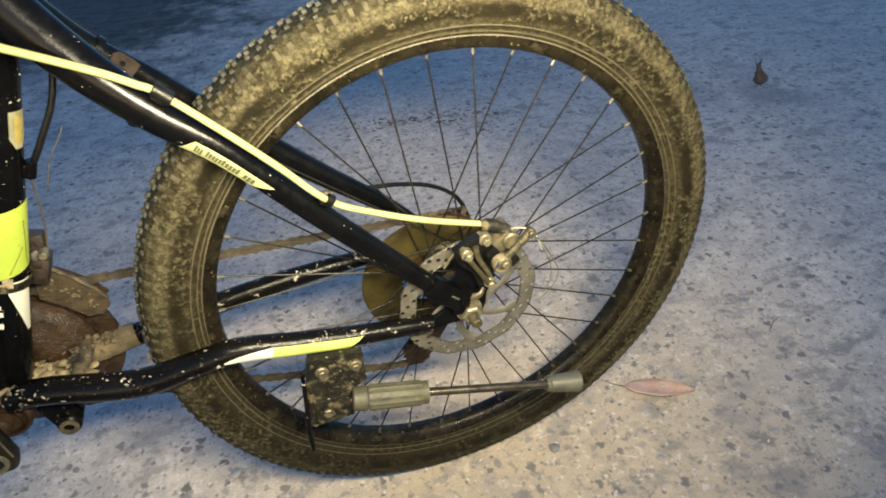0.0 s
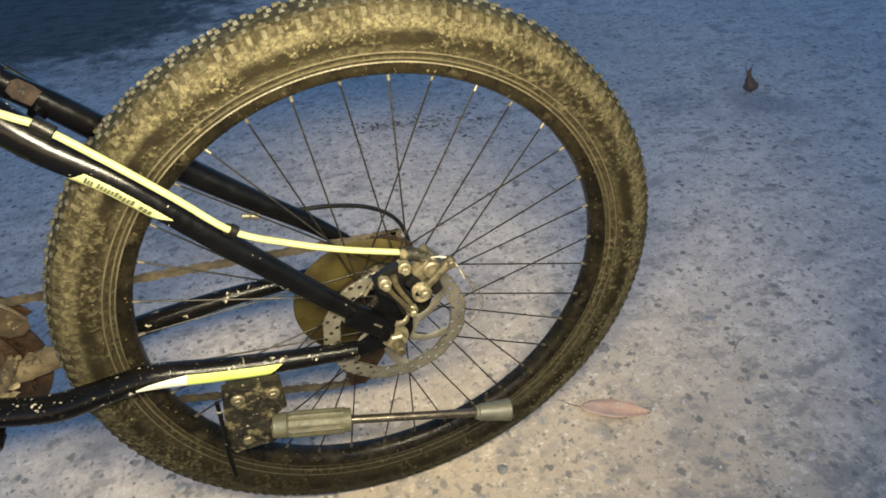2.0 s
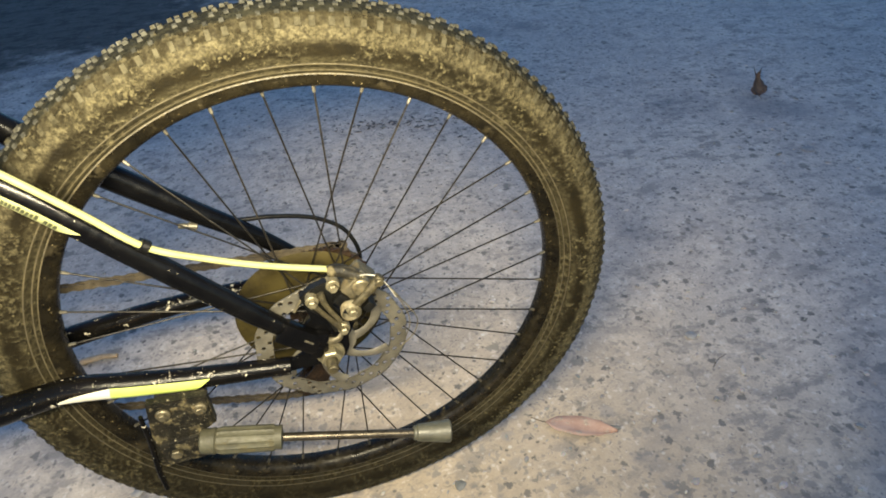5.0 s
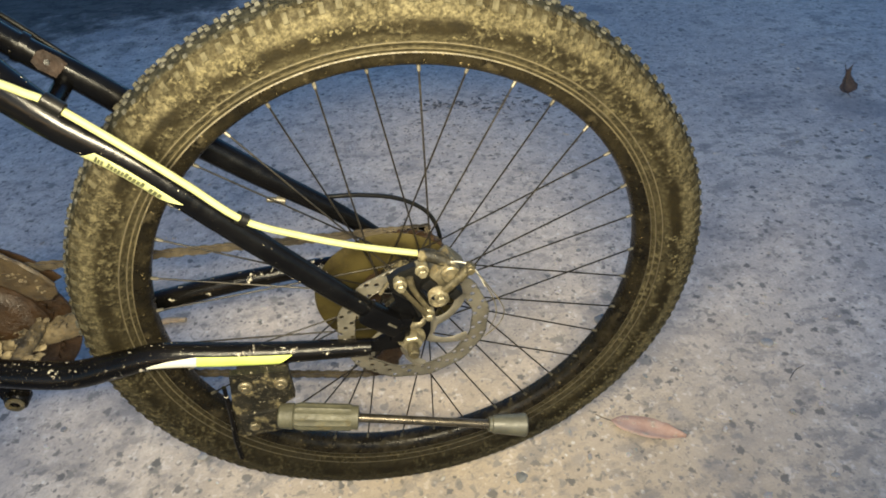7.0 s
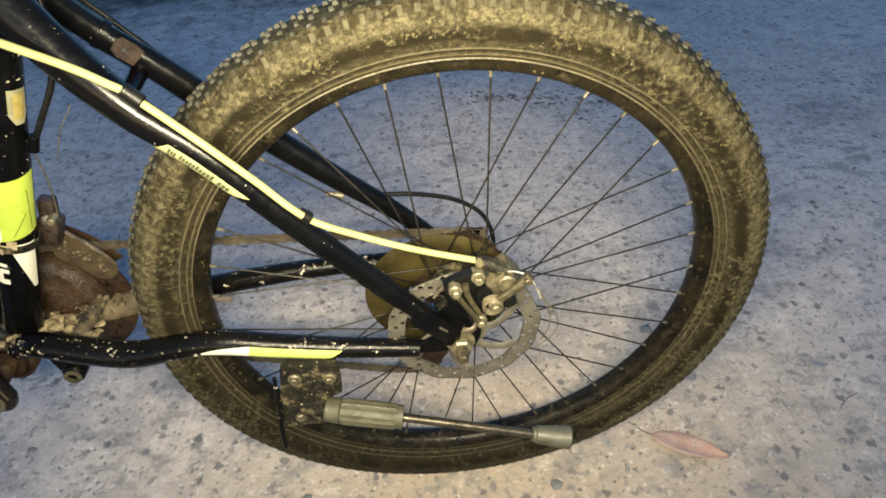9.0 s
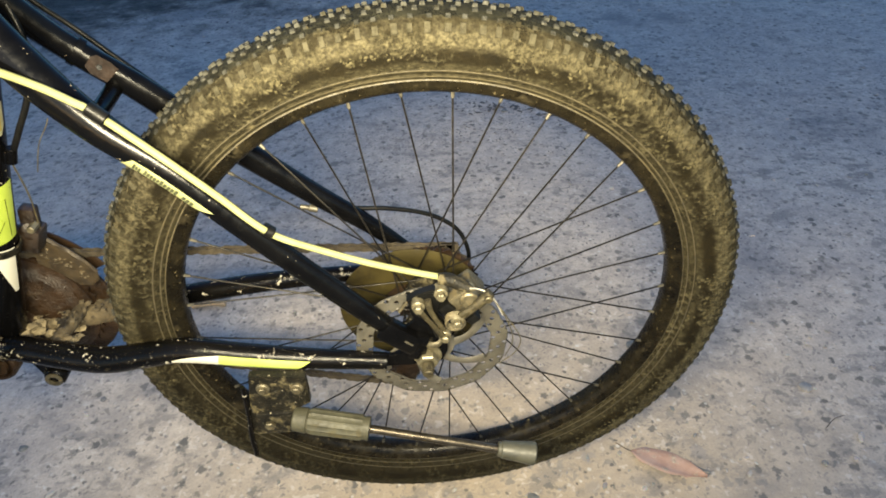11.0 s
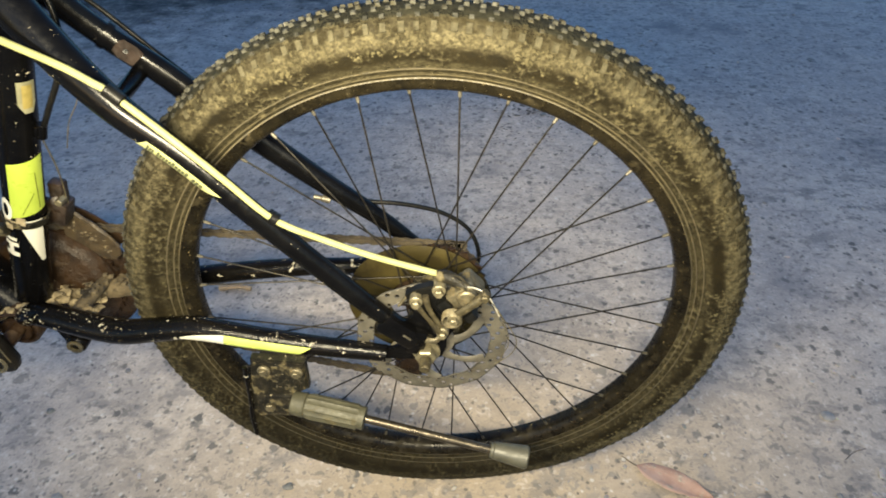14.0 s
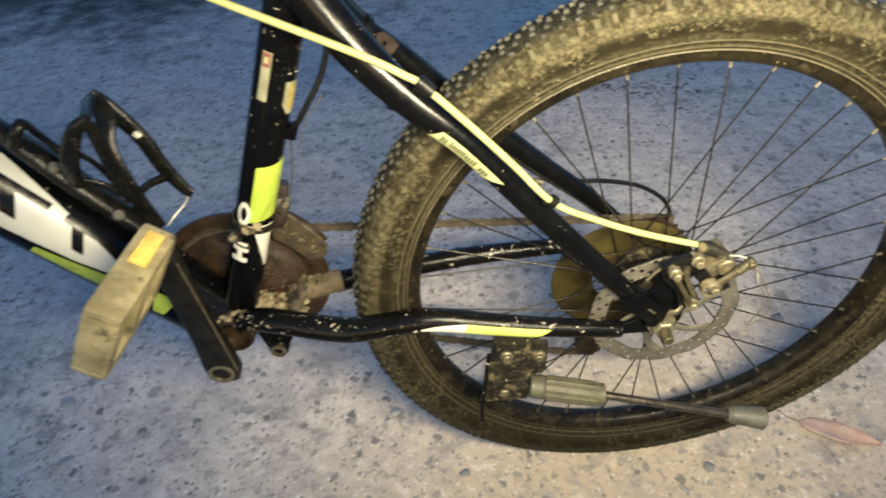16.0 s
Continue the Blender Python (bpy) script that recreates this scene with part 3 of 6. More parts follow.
def lump(bm, centre, size, seed, rough=0.35, level=2):
    """An uneven clod."""
    made = bmesh.ops.create_icosphere(bm, subdivisions=level, radius=1.0)["verts"]
    for v in made:
        d = 1 + rough * noise.noise(v.co * 1.7 + Vector((seed * 3.1, seed, -seed))) + 0.4 * rough * noise.noise(v.co * 5 + Vector((seed, 0, seed)))
        v.co = Vector(centre) + Vector((v.co.x * size[0], v.co.y * size[1], v.co.z * size[2])) * d
    return bm


# ---------------------------------------------------------------- ground
def build_ground():
    near = np.linspace(-1.6, 2.2, 96)
    xs = np.concatenate([[-150, -60, -25, -10, -5, -3, -2.2], near, [2.8, 3.6, 5, 10, 25, 60, 150]])
    ys = np.concatenate([[-150, -60, -25, -10, -4, -2], np.linspace(-1.2, 2.4, 92), [3, 4, 6, 10, 25, 60, 150]])
    verts, faces = [], []
    for j, y in enumerate(ys):
        for i, x in enumerate(xs):
            h = 0.004 * noise.noise((x * 2.2, y * 2.2, 0.3)) + 0.0016 * noise.noise((x * 11, y * 11, 2.0)) - 0.003
            if abs(x) < 0.12 and abs(y) < 0.06:
                h = min(h, -0.001)
            verts.append((x, y, h))
    w = len(xs)
    for j in range(len(ys) - 1):
        for i in range(w - 1):
            faces.append((j * w + i, j * w + i + 1, (j + 1) * w + i + 1, (j + 1) * w + i))
    me = bpy.data.meshes.new("ground")
    me.from_pydata(verts, [], faces)
    me.polygons.foreach_set("use_smooth", [True] * len(me.polygons))
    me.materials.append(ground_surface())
    return tagged(new("ground", me), "worn grey concrete ground with dark aggregate flecks", "ground", kind="structure")


build_ground()


def build_pebbles():
    rnd = random.Random(5)
    bm = bmesh.new()
    unit = bmesh.new()
    bmesh.ops.create_icosphere(unit, subdivisions=1, radius=1.0)
    base = [v.co.copy() for v in unit.verts]
    tris = [[v.index for v in f.verts] for f in unit.faces]
    unit.free()
    verts, faces = [], []
    for k in range(2000):
        if k < 1300:
            x, y = rnd.uniform(-1.1, 1.3), rnd.uniform(-0.35, 0.75)
        else:
            x, y = rnd.uniform(-1.6, 2.2), rnd.uniform(0.7, 2.3)
        r = 0.0014 + 0.0048 * rnd.random() ** 4.0
        m = pose(x, y, -0.0024 + 0.0002, rnd.uniform(-12, 12), rnd.uniform(-12, 12), rnd.uniform(0, 360))
        sx, sy, sz = r * rnd.uniform(0.9, 1.9), r * rnd.uniform(0.6, 1.1), min(r * rnd.uniform(0.3, 0.6), 0.0022)
        o = len(verts)
        for c in base:
            d = 1 + 0.35 * (rnd.random() - 0.5)
            verts.append(m @ Vector((c.x * sx * d, c.y * sy * d, c.z * sz * d)))
        faces += [tuple(o + i for i in t) for t in tris]
    bm.free()
    me = bpy.data.meshes.new("pebbles")
    me.from_pydata([tuple(v) for v in verts], [], faces)
    me.materials.append(stone_surface())
    return tagged(new("pebbles", me), "small grey and tan stones set in the ground", "gravel", kind="stuff")


build_pebbles()


def build_debris():
    """Dark crumbs of dirt swept into a thin line, and loose bits along the soil's edge."""
    rnd = random.Random(8)
    unit = bmesh.new()
    bmesh.ops.create_icosphere(unit, subdivisions=1, radius=1.0)
    base = [v.co.copy() for v in unit.verts]
    tris = [[v.index for v in f.verts] for f in unit.faces]
    unit.free()
    verts, faces = [], []
    for k in range(440):
        if k < 180:
            u = rnd.random()
            x, y = 0.10 + 0.44 * u, 1.20 - 0.14 * u + rnd.gauss(0, 0.016 + 0.05 * abs(u - 0.35))
            r = 0.0008 + 0.0042 * rnd.random() ** 2
        elif k < 340:
            x, y, r = rnd.gauss(0.20, 0.18), rnd.gauss(1.02, 0.11), rnd.uniform(0.0008, 0.0026)
        else:
            x, y, r = rnd.uniform(-1.6, -0.2), rnd.gauss(2.15, 0.25), rnd.uniform(0.0015, 0.0055)
        m = pose(x, y, -0.001, 0, 0, rnd.uniform(0, 360))
        o = len(verts)
        for c in base:
            d = 1 + 0.5 * (rnd.random() - 0.5)
            verts.append(tuple(m @ Vector((c.x * r * 2.2 * d, c.y * r * d, c.z * r * 0.35 * d))))
        faces += [tuple(o + i for i in t) for t in tris]
    me = bpy.data.meshes.new("debris")
    me.from_pydata(verts, [], faces)
    me.materials.append(dirt_crumb)
    return tagged(new("debris", me), "dark crumbs of dirt and litter on the concrete", "debris", kind="stuff")


build_debris()


# ---------------------------------------------------------------- bicycle
AXLE = (0.0, 0.0, 0.34)
bicycle = tagged(new("bicycle"), "muddy black and yellow-green mountain bicycle standing on concrete", "bicycle")
bicycle.location = (0, 0, 0)


def buckle(x, z):
    """How far the buckled wheel leans out to the near side at a place on its rim."""
    a = math.atan2(z - AXLE[2], x)
    return -0.0105 * max(0.0, math.cos(a - radians(197))) ** 1.5


def buckled(bm):
    for v in bm.verts:
        v.co.y += buckle(v.co.x, v.co.z)
    return bm


def build_wheel():
    hub_bm = bmesh.new()
    revolve(hub_bm, [(0.006, -0.062), (0.012, -0.060), (0.013, -0.050), (0.021, -0.047), (0.021, -0.040), (0.017, -0.038), (0.030, -0.034),
                     (0.030, -0.030), (0.016, -0.026), (0.015, 0.0), (0.016, 0.016), (0.029, 0.019), (0.029, 0.023), (0.018, 0.026),
                     (0.016, 0.056), (0.006, 0.058)], 32, AXLE)
    rear = part("rear_wheel", hub_bm, bracket_black, bicycle, "muddy rear wheel with hub and black rim")
    # tyre: casing and moulded tread blocks
    bm = bmesh.new()
    prof = [(0.2745, 0.0120), (0.2785, 0.0150), (0.2800, 0.0172), (0.2812, 0.0174), (0.2822, 0.0164), (0.2850, 0.0186), (0.2862, 0.0206), (0.2874, 0.0208), (0.2884, 0.0203),
            (0.2950, 0.0240), (0.3040, 0.0264), (0.3110, 0.0270), (0.3180, 0.0264), (0.3235, 0.0244), (0.3290, 0.0200), (0.3330, 0.0125), (0.3348, 0.0)]
    slot = [0, 0, 1, 0, 0, 0, 1, 0, 0, 0, 0, 0, 0, 0, 0, 0]
    prof = prof + [(r, -y) for r, y in prof[-2::-1]]
    revolve(bm, prof, 240, AXLE, slots=slot + slot[::-1])
    rnd = random.Random(2)

    def knob(angle, y, r, tilt, size, slot=2):
        """One block; tilt leans it from the crown towards the shoulder."""
        a = radians(angle + rnd.uniform(-0.22, 0.22))
        out = Vector((math.cos(a) * math.cos(tilt), math.sin(tilt), math.sin(a) * math.cos(tilt)))
        along = Vector((-math.sin(a), 0, math.cos(a)))
        across = out.cross(along)
        c = Vector((AXLE[0] + r * math.cos(a), y, AXLE[2] + r * math.sin(a)))
        lo, hi = [], []
        for sx, sy in ((-1, -1), (1, -1), (1, 1), (-1, 1)):
            lo.append(bm.verts.new(c + along * sx * size[0] * 0.56 + across * sy * size[1] * 0.56 - out * 0.003))
            hi.append(bm.verts.new(c + along * sx * size[0] * 0.38 + across * sy * size[1] * 0.38 + out * (size[2] + rnd.uniform(-0.0004, 0.0003))))
        fs = [bm.faces.new(hi)]
        for k in range(4):
            fs.append(bm.faces.new((lo[k], lo[(k + 1) % 4], hi[(k + 1) % 4], hi[k])))
        for f in fs:
            f.material_index = slot
        bmesh.ops.recalc_face_normals(bm, faces=fs)

    count = 146
    for k in range(count):
        step = 360 / count
        for s in (-1, 1):
            knob(k * step + (0.0 if s > 0 else step / 2), s * 0.0240, 0.3232, s * 1.02, (0.0058 + rnd.uniform(-0.0008, 0.0008), (0.0106 if k % 2 else 0.0088) + rnd.uniform(-0.0008, 0.0006), 0.0011), 3)
            knob(k * step + step * 0.5, s * 0.0182, 0.3300, s * 0.62, (0.0048, 0.0040, 0.0015))
            knob(k * step + (0.0 if k % 2 else step * 0.2), s * 0.0112, 0.3335, s * 0.32, (0.0050, 0.0040, 0.0019))
            knob(k * step + (step * 0.35 if s > 0 else step * 0.85), s * 0.0038, 0.3350, s * 0.10, (0.0048, 0.0040, 0.0022))
    part("tyre", buckled(bm), [tyre_rubber, bead_dust, knob_rubber, lug_rubber], rear, "knobbly black tyre caked with yellow-brown mud", 50)
    # crumbs of dried mud stuck in clumps on the wall and shoulder
    grit = random.Random(21)
    unit = bmesh.new()
    bmesh.ops.create_icosphere(unit, subdivisions=1, radius=1.0)
    base = [v.co.copy() for v in unit.verts]
    tris = [[v.index for v in f.verts] for f in unit.faces]
    unit.free()
    verts, faces = [], []
    for k in range(2600):
        a = radians(grit.uniform(-60, 215))
        r = grit.uniform(0.289, 0.319)
        x, z = r * math.cos(a), 0.34 + r * math.sin(a)
        if noise.noise((x * 26, 3.3, z * 26)) + 0.6 * noise.noise((x * 70, 1.1, z * 70)) < 0.12:
            continue
        y = -(0.0206 + 0.0064 * min(1.0, (r - 0.288) / 0.018)) if r < 0.311 else -(0.0270 - 0.0014 * (r - 0.311) / 0.008)
        q = 0.0005 + 0.0012 * grit.random() ** 2.5
        o = len(verts)
        turn = pose(x, y + buckle(x, z), z, 0, grit.uniform(0, 360), 0)
        for c in base:
            d = 1 + 0.7 * (grit.random() - 0.5)
            verts.append(tuple(turn @ Vector((c.x * q * 1.7 * d, c.y * q * 0.6 * d, c.z * q * d))))
        faces += [tuple(o + i for i in t) for t in tris]
    me = bpy.data.meshes.new("mud_crust")
    me.from_pydata(verts, [], faces)
    me.materials.append(tyre_crumb)
    crumbs = new("mud_crust", me)
    crumbs.parent = rear
    crumbs["label"] = "crumbs of dried yellow-brown mud"
    crumbs["kind"] = "stuff"
    # box-section rim
    bm = bmesh.new()
    prof = [(0.2740, 0.0112), (0.2765, 0.0116), (0.2775, 0.0130), (0.2770, 0.0146), (0.2758, 0.0149), (0.2746, 0.0142), (0.2715, 0.0138), (0.2670, 0.0122), (0.2635, 0.0090),
            (0.2622, 0.0055), (0.2620, 0.0)]
    slot = [0, 0, 1, 1, 0, 0, 0, 0, 0, 0]
    prof = prof + [(r, -y) for r, y in prof[-2::-1]]
    revolve(bm, prof, 180, AXLE, slots=slot + slot[::-1])
    part("rim", buckled(bm), [rim_black, bead_dust], rear, "black box-section rim spattered with mud")
    # spokes in three-cross lacing, 36
    for k in range(36):
        a = radians(3.0 + 10 * k)
        near = k % 2 == 0
        y = -0.032 if near else 0.021
        turn = radians(62 if (k // 2) % 2 else -62)
        rf = 0.0265
        b = a + turn
        p0 = (rf * math.cos(b), y + (0.002 if (k // 2) % 2 else -0.002), 0.34 + rf * math.sin(b))
        p1 = (0.264 * math.cos(a), (-0.0015 if near else 0.0015) + buckle(math.cos(a), 0.34 + math.sin(a)), 0.34 + 0.264 * math.sin(a))
        bm = bmesh.new()
        rod(bm, p0, p1, 0.00095, seg=7)
        part("spoke", bm, spoke_steel, rear)
        bm = bmesh.new()
        q0, q1 = Vector(p1).lerp(Vector(p0), 0.004), Vector(p1).lerp(Vector(p0), 0.034)
        rod(bm, q0, q1, 0.0020, 0.0016, seg=8)
        part("spoke_nipple", bm, nipple_metal, rear)
    # brake rotor: a holed ring on curved arms
    bm = bmesh.new()
    y0, y1 = -0.0555, -0.0537
    cells, bands = 60, (0.0622, 0.0682, 0.0740, 0.0800)

    def on_ring(k, r, y):
        a = 2 * math.pi * k / cells
        r += (0.0009 * math.sin(12 * a) if r in (bands[0], bands[-1]) else 0.0)
        return bm.verts.new((r * math.cos(a), y, 0.34 + r * math.sin(a)))

    for k in range(cells):
        for i in range(3):
            r0, r1, mid = bands[i], bands[i + 1], (bands[i] + bands[i + 1]) / 2
            rims = []
            for y in (y0, y1):
                edge = [on_ring(k + du, r, y) for du, r in ((0, r0), (0.5, r0), (1, r0), (1, mid), (1, r1), (0.5, r1), (0, r1), (0, mid))]
                if k % 3 != i:
                    bm.faces.new(edge)
                    continue
                am = 2 * math.pi * (k + 0.5) / cells
                c = Vector((mid * math.cos(am), y, 0.34 + mid * math.sin(am)))
                rim = []
                for v in edge:
                    d = (v.co - c).normalized()
                    rim.append(bm.verts.new(c + d * 0.0027))
                for j in range(8):
                    bm.faces.new((edge[j], edge[(j + 1) % 8], rim[(j + 1) % 8], rim[j]))
                rims.append(rim)
            if rims:
                for j in range(8):
                    bm.faces.new((rims[0][j], rims[0][(j + 1) % 8], rims[1][(j + 1) % 8], rims[1][j]))
        for r in (bands[0], bands[-1]):
            bm.faces.new((on_ring(k, r, y0), on_ring(k + 1, r, y0), on_ring(k + 1, r, y1), on_ring(k, r, y1)))
    bmesh.ops.remove_doubles(bm, verts=bm.verts[:], dist=0.00005)
    bmesh.ops.recalc_face_normals(bm, faces=bm.faces[:])
    part("brake_rotor", bm, rotor_steel, rear, "drilled steel disc brake rotor dulled by mud")
    for k in range(6):
        bm = bmesh.new()
        pts = []
        for j in range(5):
            a = radians(60 * k + 34 * (j / 4) ** 1.2)
            r = 0.021 + 0.042 * j / 4
            pts.append((r * math.cos(a), -0.0546, 0.34 + r * math.sin(a), 0.0066 - 0.0022 * math.sin(j / 4 * math.pi)))
        tube(bm, pts, seg=8, steps=3, flat=0.24)
        part("rotor_arm", bm, rotor_steel, rear)
    bm = bmesh.new()
    revolve(bm, [(0.014, -0.0562), (0.0245, -0.0562), (0.0245, -0.0530), (0.014, -0.0530)], 24, AXLE, closed=True)
    part("rotor_carrier", bm, rotor_steel, rear)
    # spoke guard disc and sprockets on the drive side
    bm = bmesh.new()
    revolve(bm, [(0.036, 0.0262), (0.055, 0.0245), (0.074, 0.0240), (0.0835, 0.0250), (0.0860, 0.0268), (0.0840, 0.0278), (0.074, 0.0266), (0.055, 0.0270), (0.036, 0.0284)], 72, (-0.020, 0.0, 0.3175), closed=True)
    for v in bm.verts:
        v.co.y += 0.0010 * noise.noise(v.co * 34)
    part("spoke_guard", bm, guard_plastic, rear, "mud-stained round plastic spoke guard hanging loose on the hub")
    for k in range(7):
        teeth = 28 - 2 * k if k else 28
        r = 0.0127 / (2 * math.sin(math.pi / teeth))
        bm = bmesh.new()
        y = 0.0345 + 0.0042 * k
        pts = []
        for j in range(teeth * 4):
            a = 2 * math.pi * j / (teeth * 4)
            q = r + (0.0028 if j % 4 == 0 else (-0.0028 if j % 4 == 2 else 0.0))
            pts.append((q * math.cos(a), 0.34 + q * math.sin(a)))
        plate(bm, pts, y, y + 0.002, bevel=0)
        part("sprocket", bm, rusty, rear)
    # axle, cone nut and washer
    bm = bmesh.new()
    rod(bm, (-0.005, -0.094, 0.336), (0.002, 0.086, 0.342), 0.0056, seg=14, ease=0.0010)
    for k in range(9):
        y = -0.079 - 0.0014 * k
        revolve(bm, [(0.0055, y), (0.0062, y - 0.0004), (0.0055, y - 0.0008)], 14, (-0.005, 0, 0.336))
    part("axle", bm, brassy, rear, "brassy threaded axle end")
    bm = bmesh.new()
    rod(bm, (-0.005, -0.0685, 0.336), (-0.005, -0.0795, 0.336), 0.0112, sides=6, ease=0.0014)
    revolve(bm, [(0.0150, -0.0660), (0.0150, -0.0685), (0.0060, -0.0690)], 24, (-0.005, 0, 0.336))
    part("axle_nut", bm, pale_zinc, rear)
    bm = bmesh.new()
    rod(bm, (0, 0.068, 0.34), (0, 0.078, 0.34), 0.0098, sides=6, ease=0.0012)
    part("axle_nut", bm, brassy, rear)


build_wheel()

BB = (-0.476, 0.0, 0.328)
SEAT_TUBE = [(-0.478, 0, 0.322, 0.0195), (-0.351, 0, 0.656, 0.0180), (-0.30, 0, 0.79, 0.0180)]
STAY_L = [(-0.026, -0.0640, 0.362, 0.0085), (-0.066, -0.0630, 0.405, 0.0108), (-0.137, -0.0600, 0.486, 0.0116), (-0.206, -0.0570, 0.568, 0.0122),
          (-0.252, -0.0500, 0.610, 0.0150), (-0.300, -0.0340, 0.662, 0.0178), (-0.350, -0.014, 0.735, 0.0185)]
STAY_R = [(-0.012, 0.0640, 0.362, 0.0085), (-0.062, 0.0620, 0.414, 0.0105), (-0.120, 0.0600, 0.464, 0.0125), (-0.177, 0.0580, 0.516, 0.0142),
          (-0.225, 0.0520, 0.565, 0.0138), (-0.258, 0.0460, 0.602, 0.0130), (-0.302, 0.0340, 0.650, 0.0120), (-0.345, 0.012, 0.720, 0.0150)]
CHAIN_L = [(-0.462, -0.0300, 0.343, 0.0120), (-0.430, -0.0400, 0.355, 0.0135), (-0.348, -0.0540, 0.346, 0.0142), (-0.295, -0.0600, 0.355, 0.0132),
           (-0.248, -0.0640, 0.363, 0.0125), (-0.190, -0.0660, 0.353, 0.0118), (-0.132, -0.0670, 0.343, 0.0110), (-0.048, -0.0670, 0.331, 0.0092)]
CHAIN_R = [(-0.462, 0.0300, 0.321, 0.0120), (-0.400, 0.0420, 0.322, 0.0130), (-0.286, 0.0560, 0.331, 0.0125), (-0.180, 0.0610, 0.340, 0.0115),
           (-0.050, 0.0640, 0.343, 0.0090)]
DOWN = [(-0.492, 0, 0.326, 0.0350), (-0.661, 0, 0.535, 0.0430), (-0.956, 0, 0.910, 0.0430)]


fleck_mud = surface("pale_dried_mud", (0.10, 0.086, 0.060), (0.22, 0.198, 0.152), 300, (0.8, 0.95), 0.0, 0.3, 600)


def flecks(parent, pts, count, f0, f1, a0, a1, size, seed, flat=1.0, dense=1.0):
    """Specks of dried mud flung on a tube, thicker towards f0 where dense is above 1."""
    path = spline(pts, 6)
    fr = frames_along(path)
    rnd = random.Random(seed)
    verts, faces = [], []
    for k in range(count):
        f = (f0 + (f1 - f0) * rnd.random() ** dense) * (len(fr) - 1)
        j = min(int(f), len(fr) - 2)
        w = f - j
        c, a, b = fr[j][0].lerp(fr[j + 1][0], w), fr[j][1].lerp(fr[j + 1][1], w).normalized(), fr[j][2].lerp(fr[j + 1][2], w).normalized()
        r = float(path[j][3] * (1 - w) + path[j + 1][3] * w)
        g = radians(rnd.uniform(a0, a1))
        out = (a * math.cos(g) + b * math.sin(g) * flat)
        place = c + out * r
        out = out.normalized()
        turn = rnd.uniform(0, math.pi)
        u = (out.cross(a.cross(b)) * math.cos(turn) + a.cross(b) * math.sin(turn)).normalized()
        v = out.cross(u)
        q = size * (0.35 + 0.9 * rnd.random() ** 3)
        long, wide = q * rnd.uniform(1.0, 2.4), q * rnd.uniform(0.5, 1.0)
        o = len(verts)
        ring = [place + u * long * math.cos(i * 1.257) * rnd.uniform(0.6, 1.2) + v * wide * math.sin(i * 1.257) * rnd.uniform(0.6, 1.2) - out * 0.0003 for i in range(5)]
        verts += [tuple(x) for x in ring] + [tuple(place + out * q * 0.55)]
        faces += [(o + i, o + (i + 1) % 5, o + 5) for i in range(5)]
    me = bpy.data.meshes.new("mud_specks")
    me.from_pydata(verts, [], faces)
    me.materials.append(fleck_mud)
    ob = new("mud_specks", me)
    ob.parent = parent
    ob["label"], ob["kind"] = "pale specks of dried mud", "stuff"
    return ob


def tube_ring(bm, pts, lift, f, a, rf, ra, inner, seg=28):
    """A flat ring laid on a tube round fraction f and angle a."""
    path = spline(pts, 6)
    fr = frames_along(path)
    rows = []
    for scale in (inner, 1.0):
        row = []
        for k in range(seg):
            t = 2 * math.pi * k / seg
            g = (f + rf * scale * math.cos(t)) * (len(fr) - 1)
            j = int(g)
            w = g - j
            c, x, y = fr[j][0].lerp(fr[j + 1][0], w), fr[j][1].lerp(fr[j + 1][1], w), fr[j][2].lerp(fr[j + 1][2], w)
            h = radians(a + ra * (1 - (1 - scale) * 1.25) * math.sin(t))
            row.append(bm.verts.new(c + (x * math.cos(h) + y * math.sin(h)) * (float(path[j][3]) + lift)))
        rows.append(row)
    for k in range(seg):
        bm.faces.new((rows[0][k], rows[0][(k + 1) % seg], rows[1][(k + 1) % seg], rows[1][k]))
    return bm


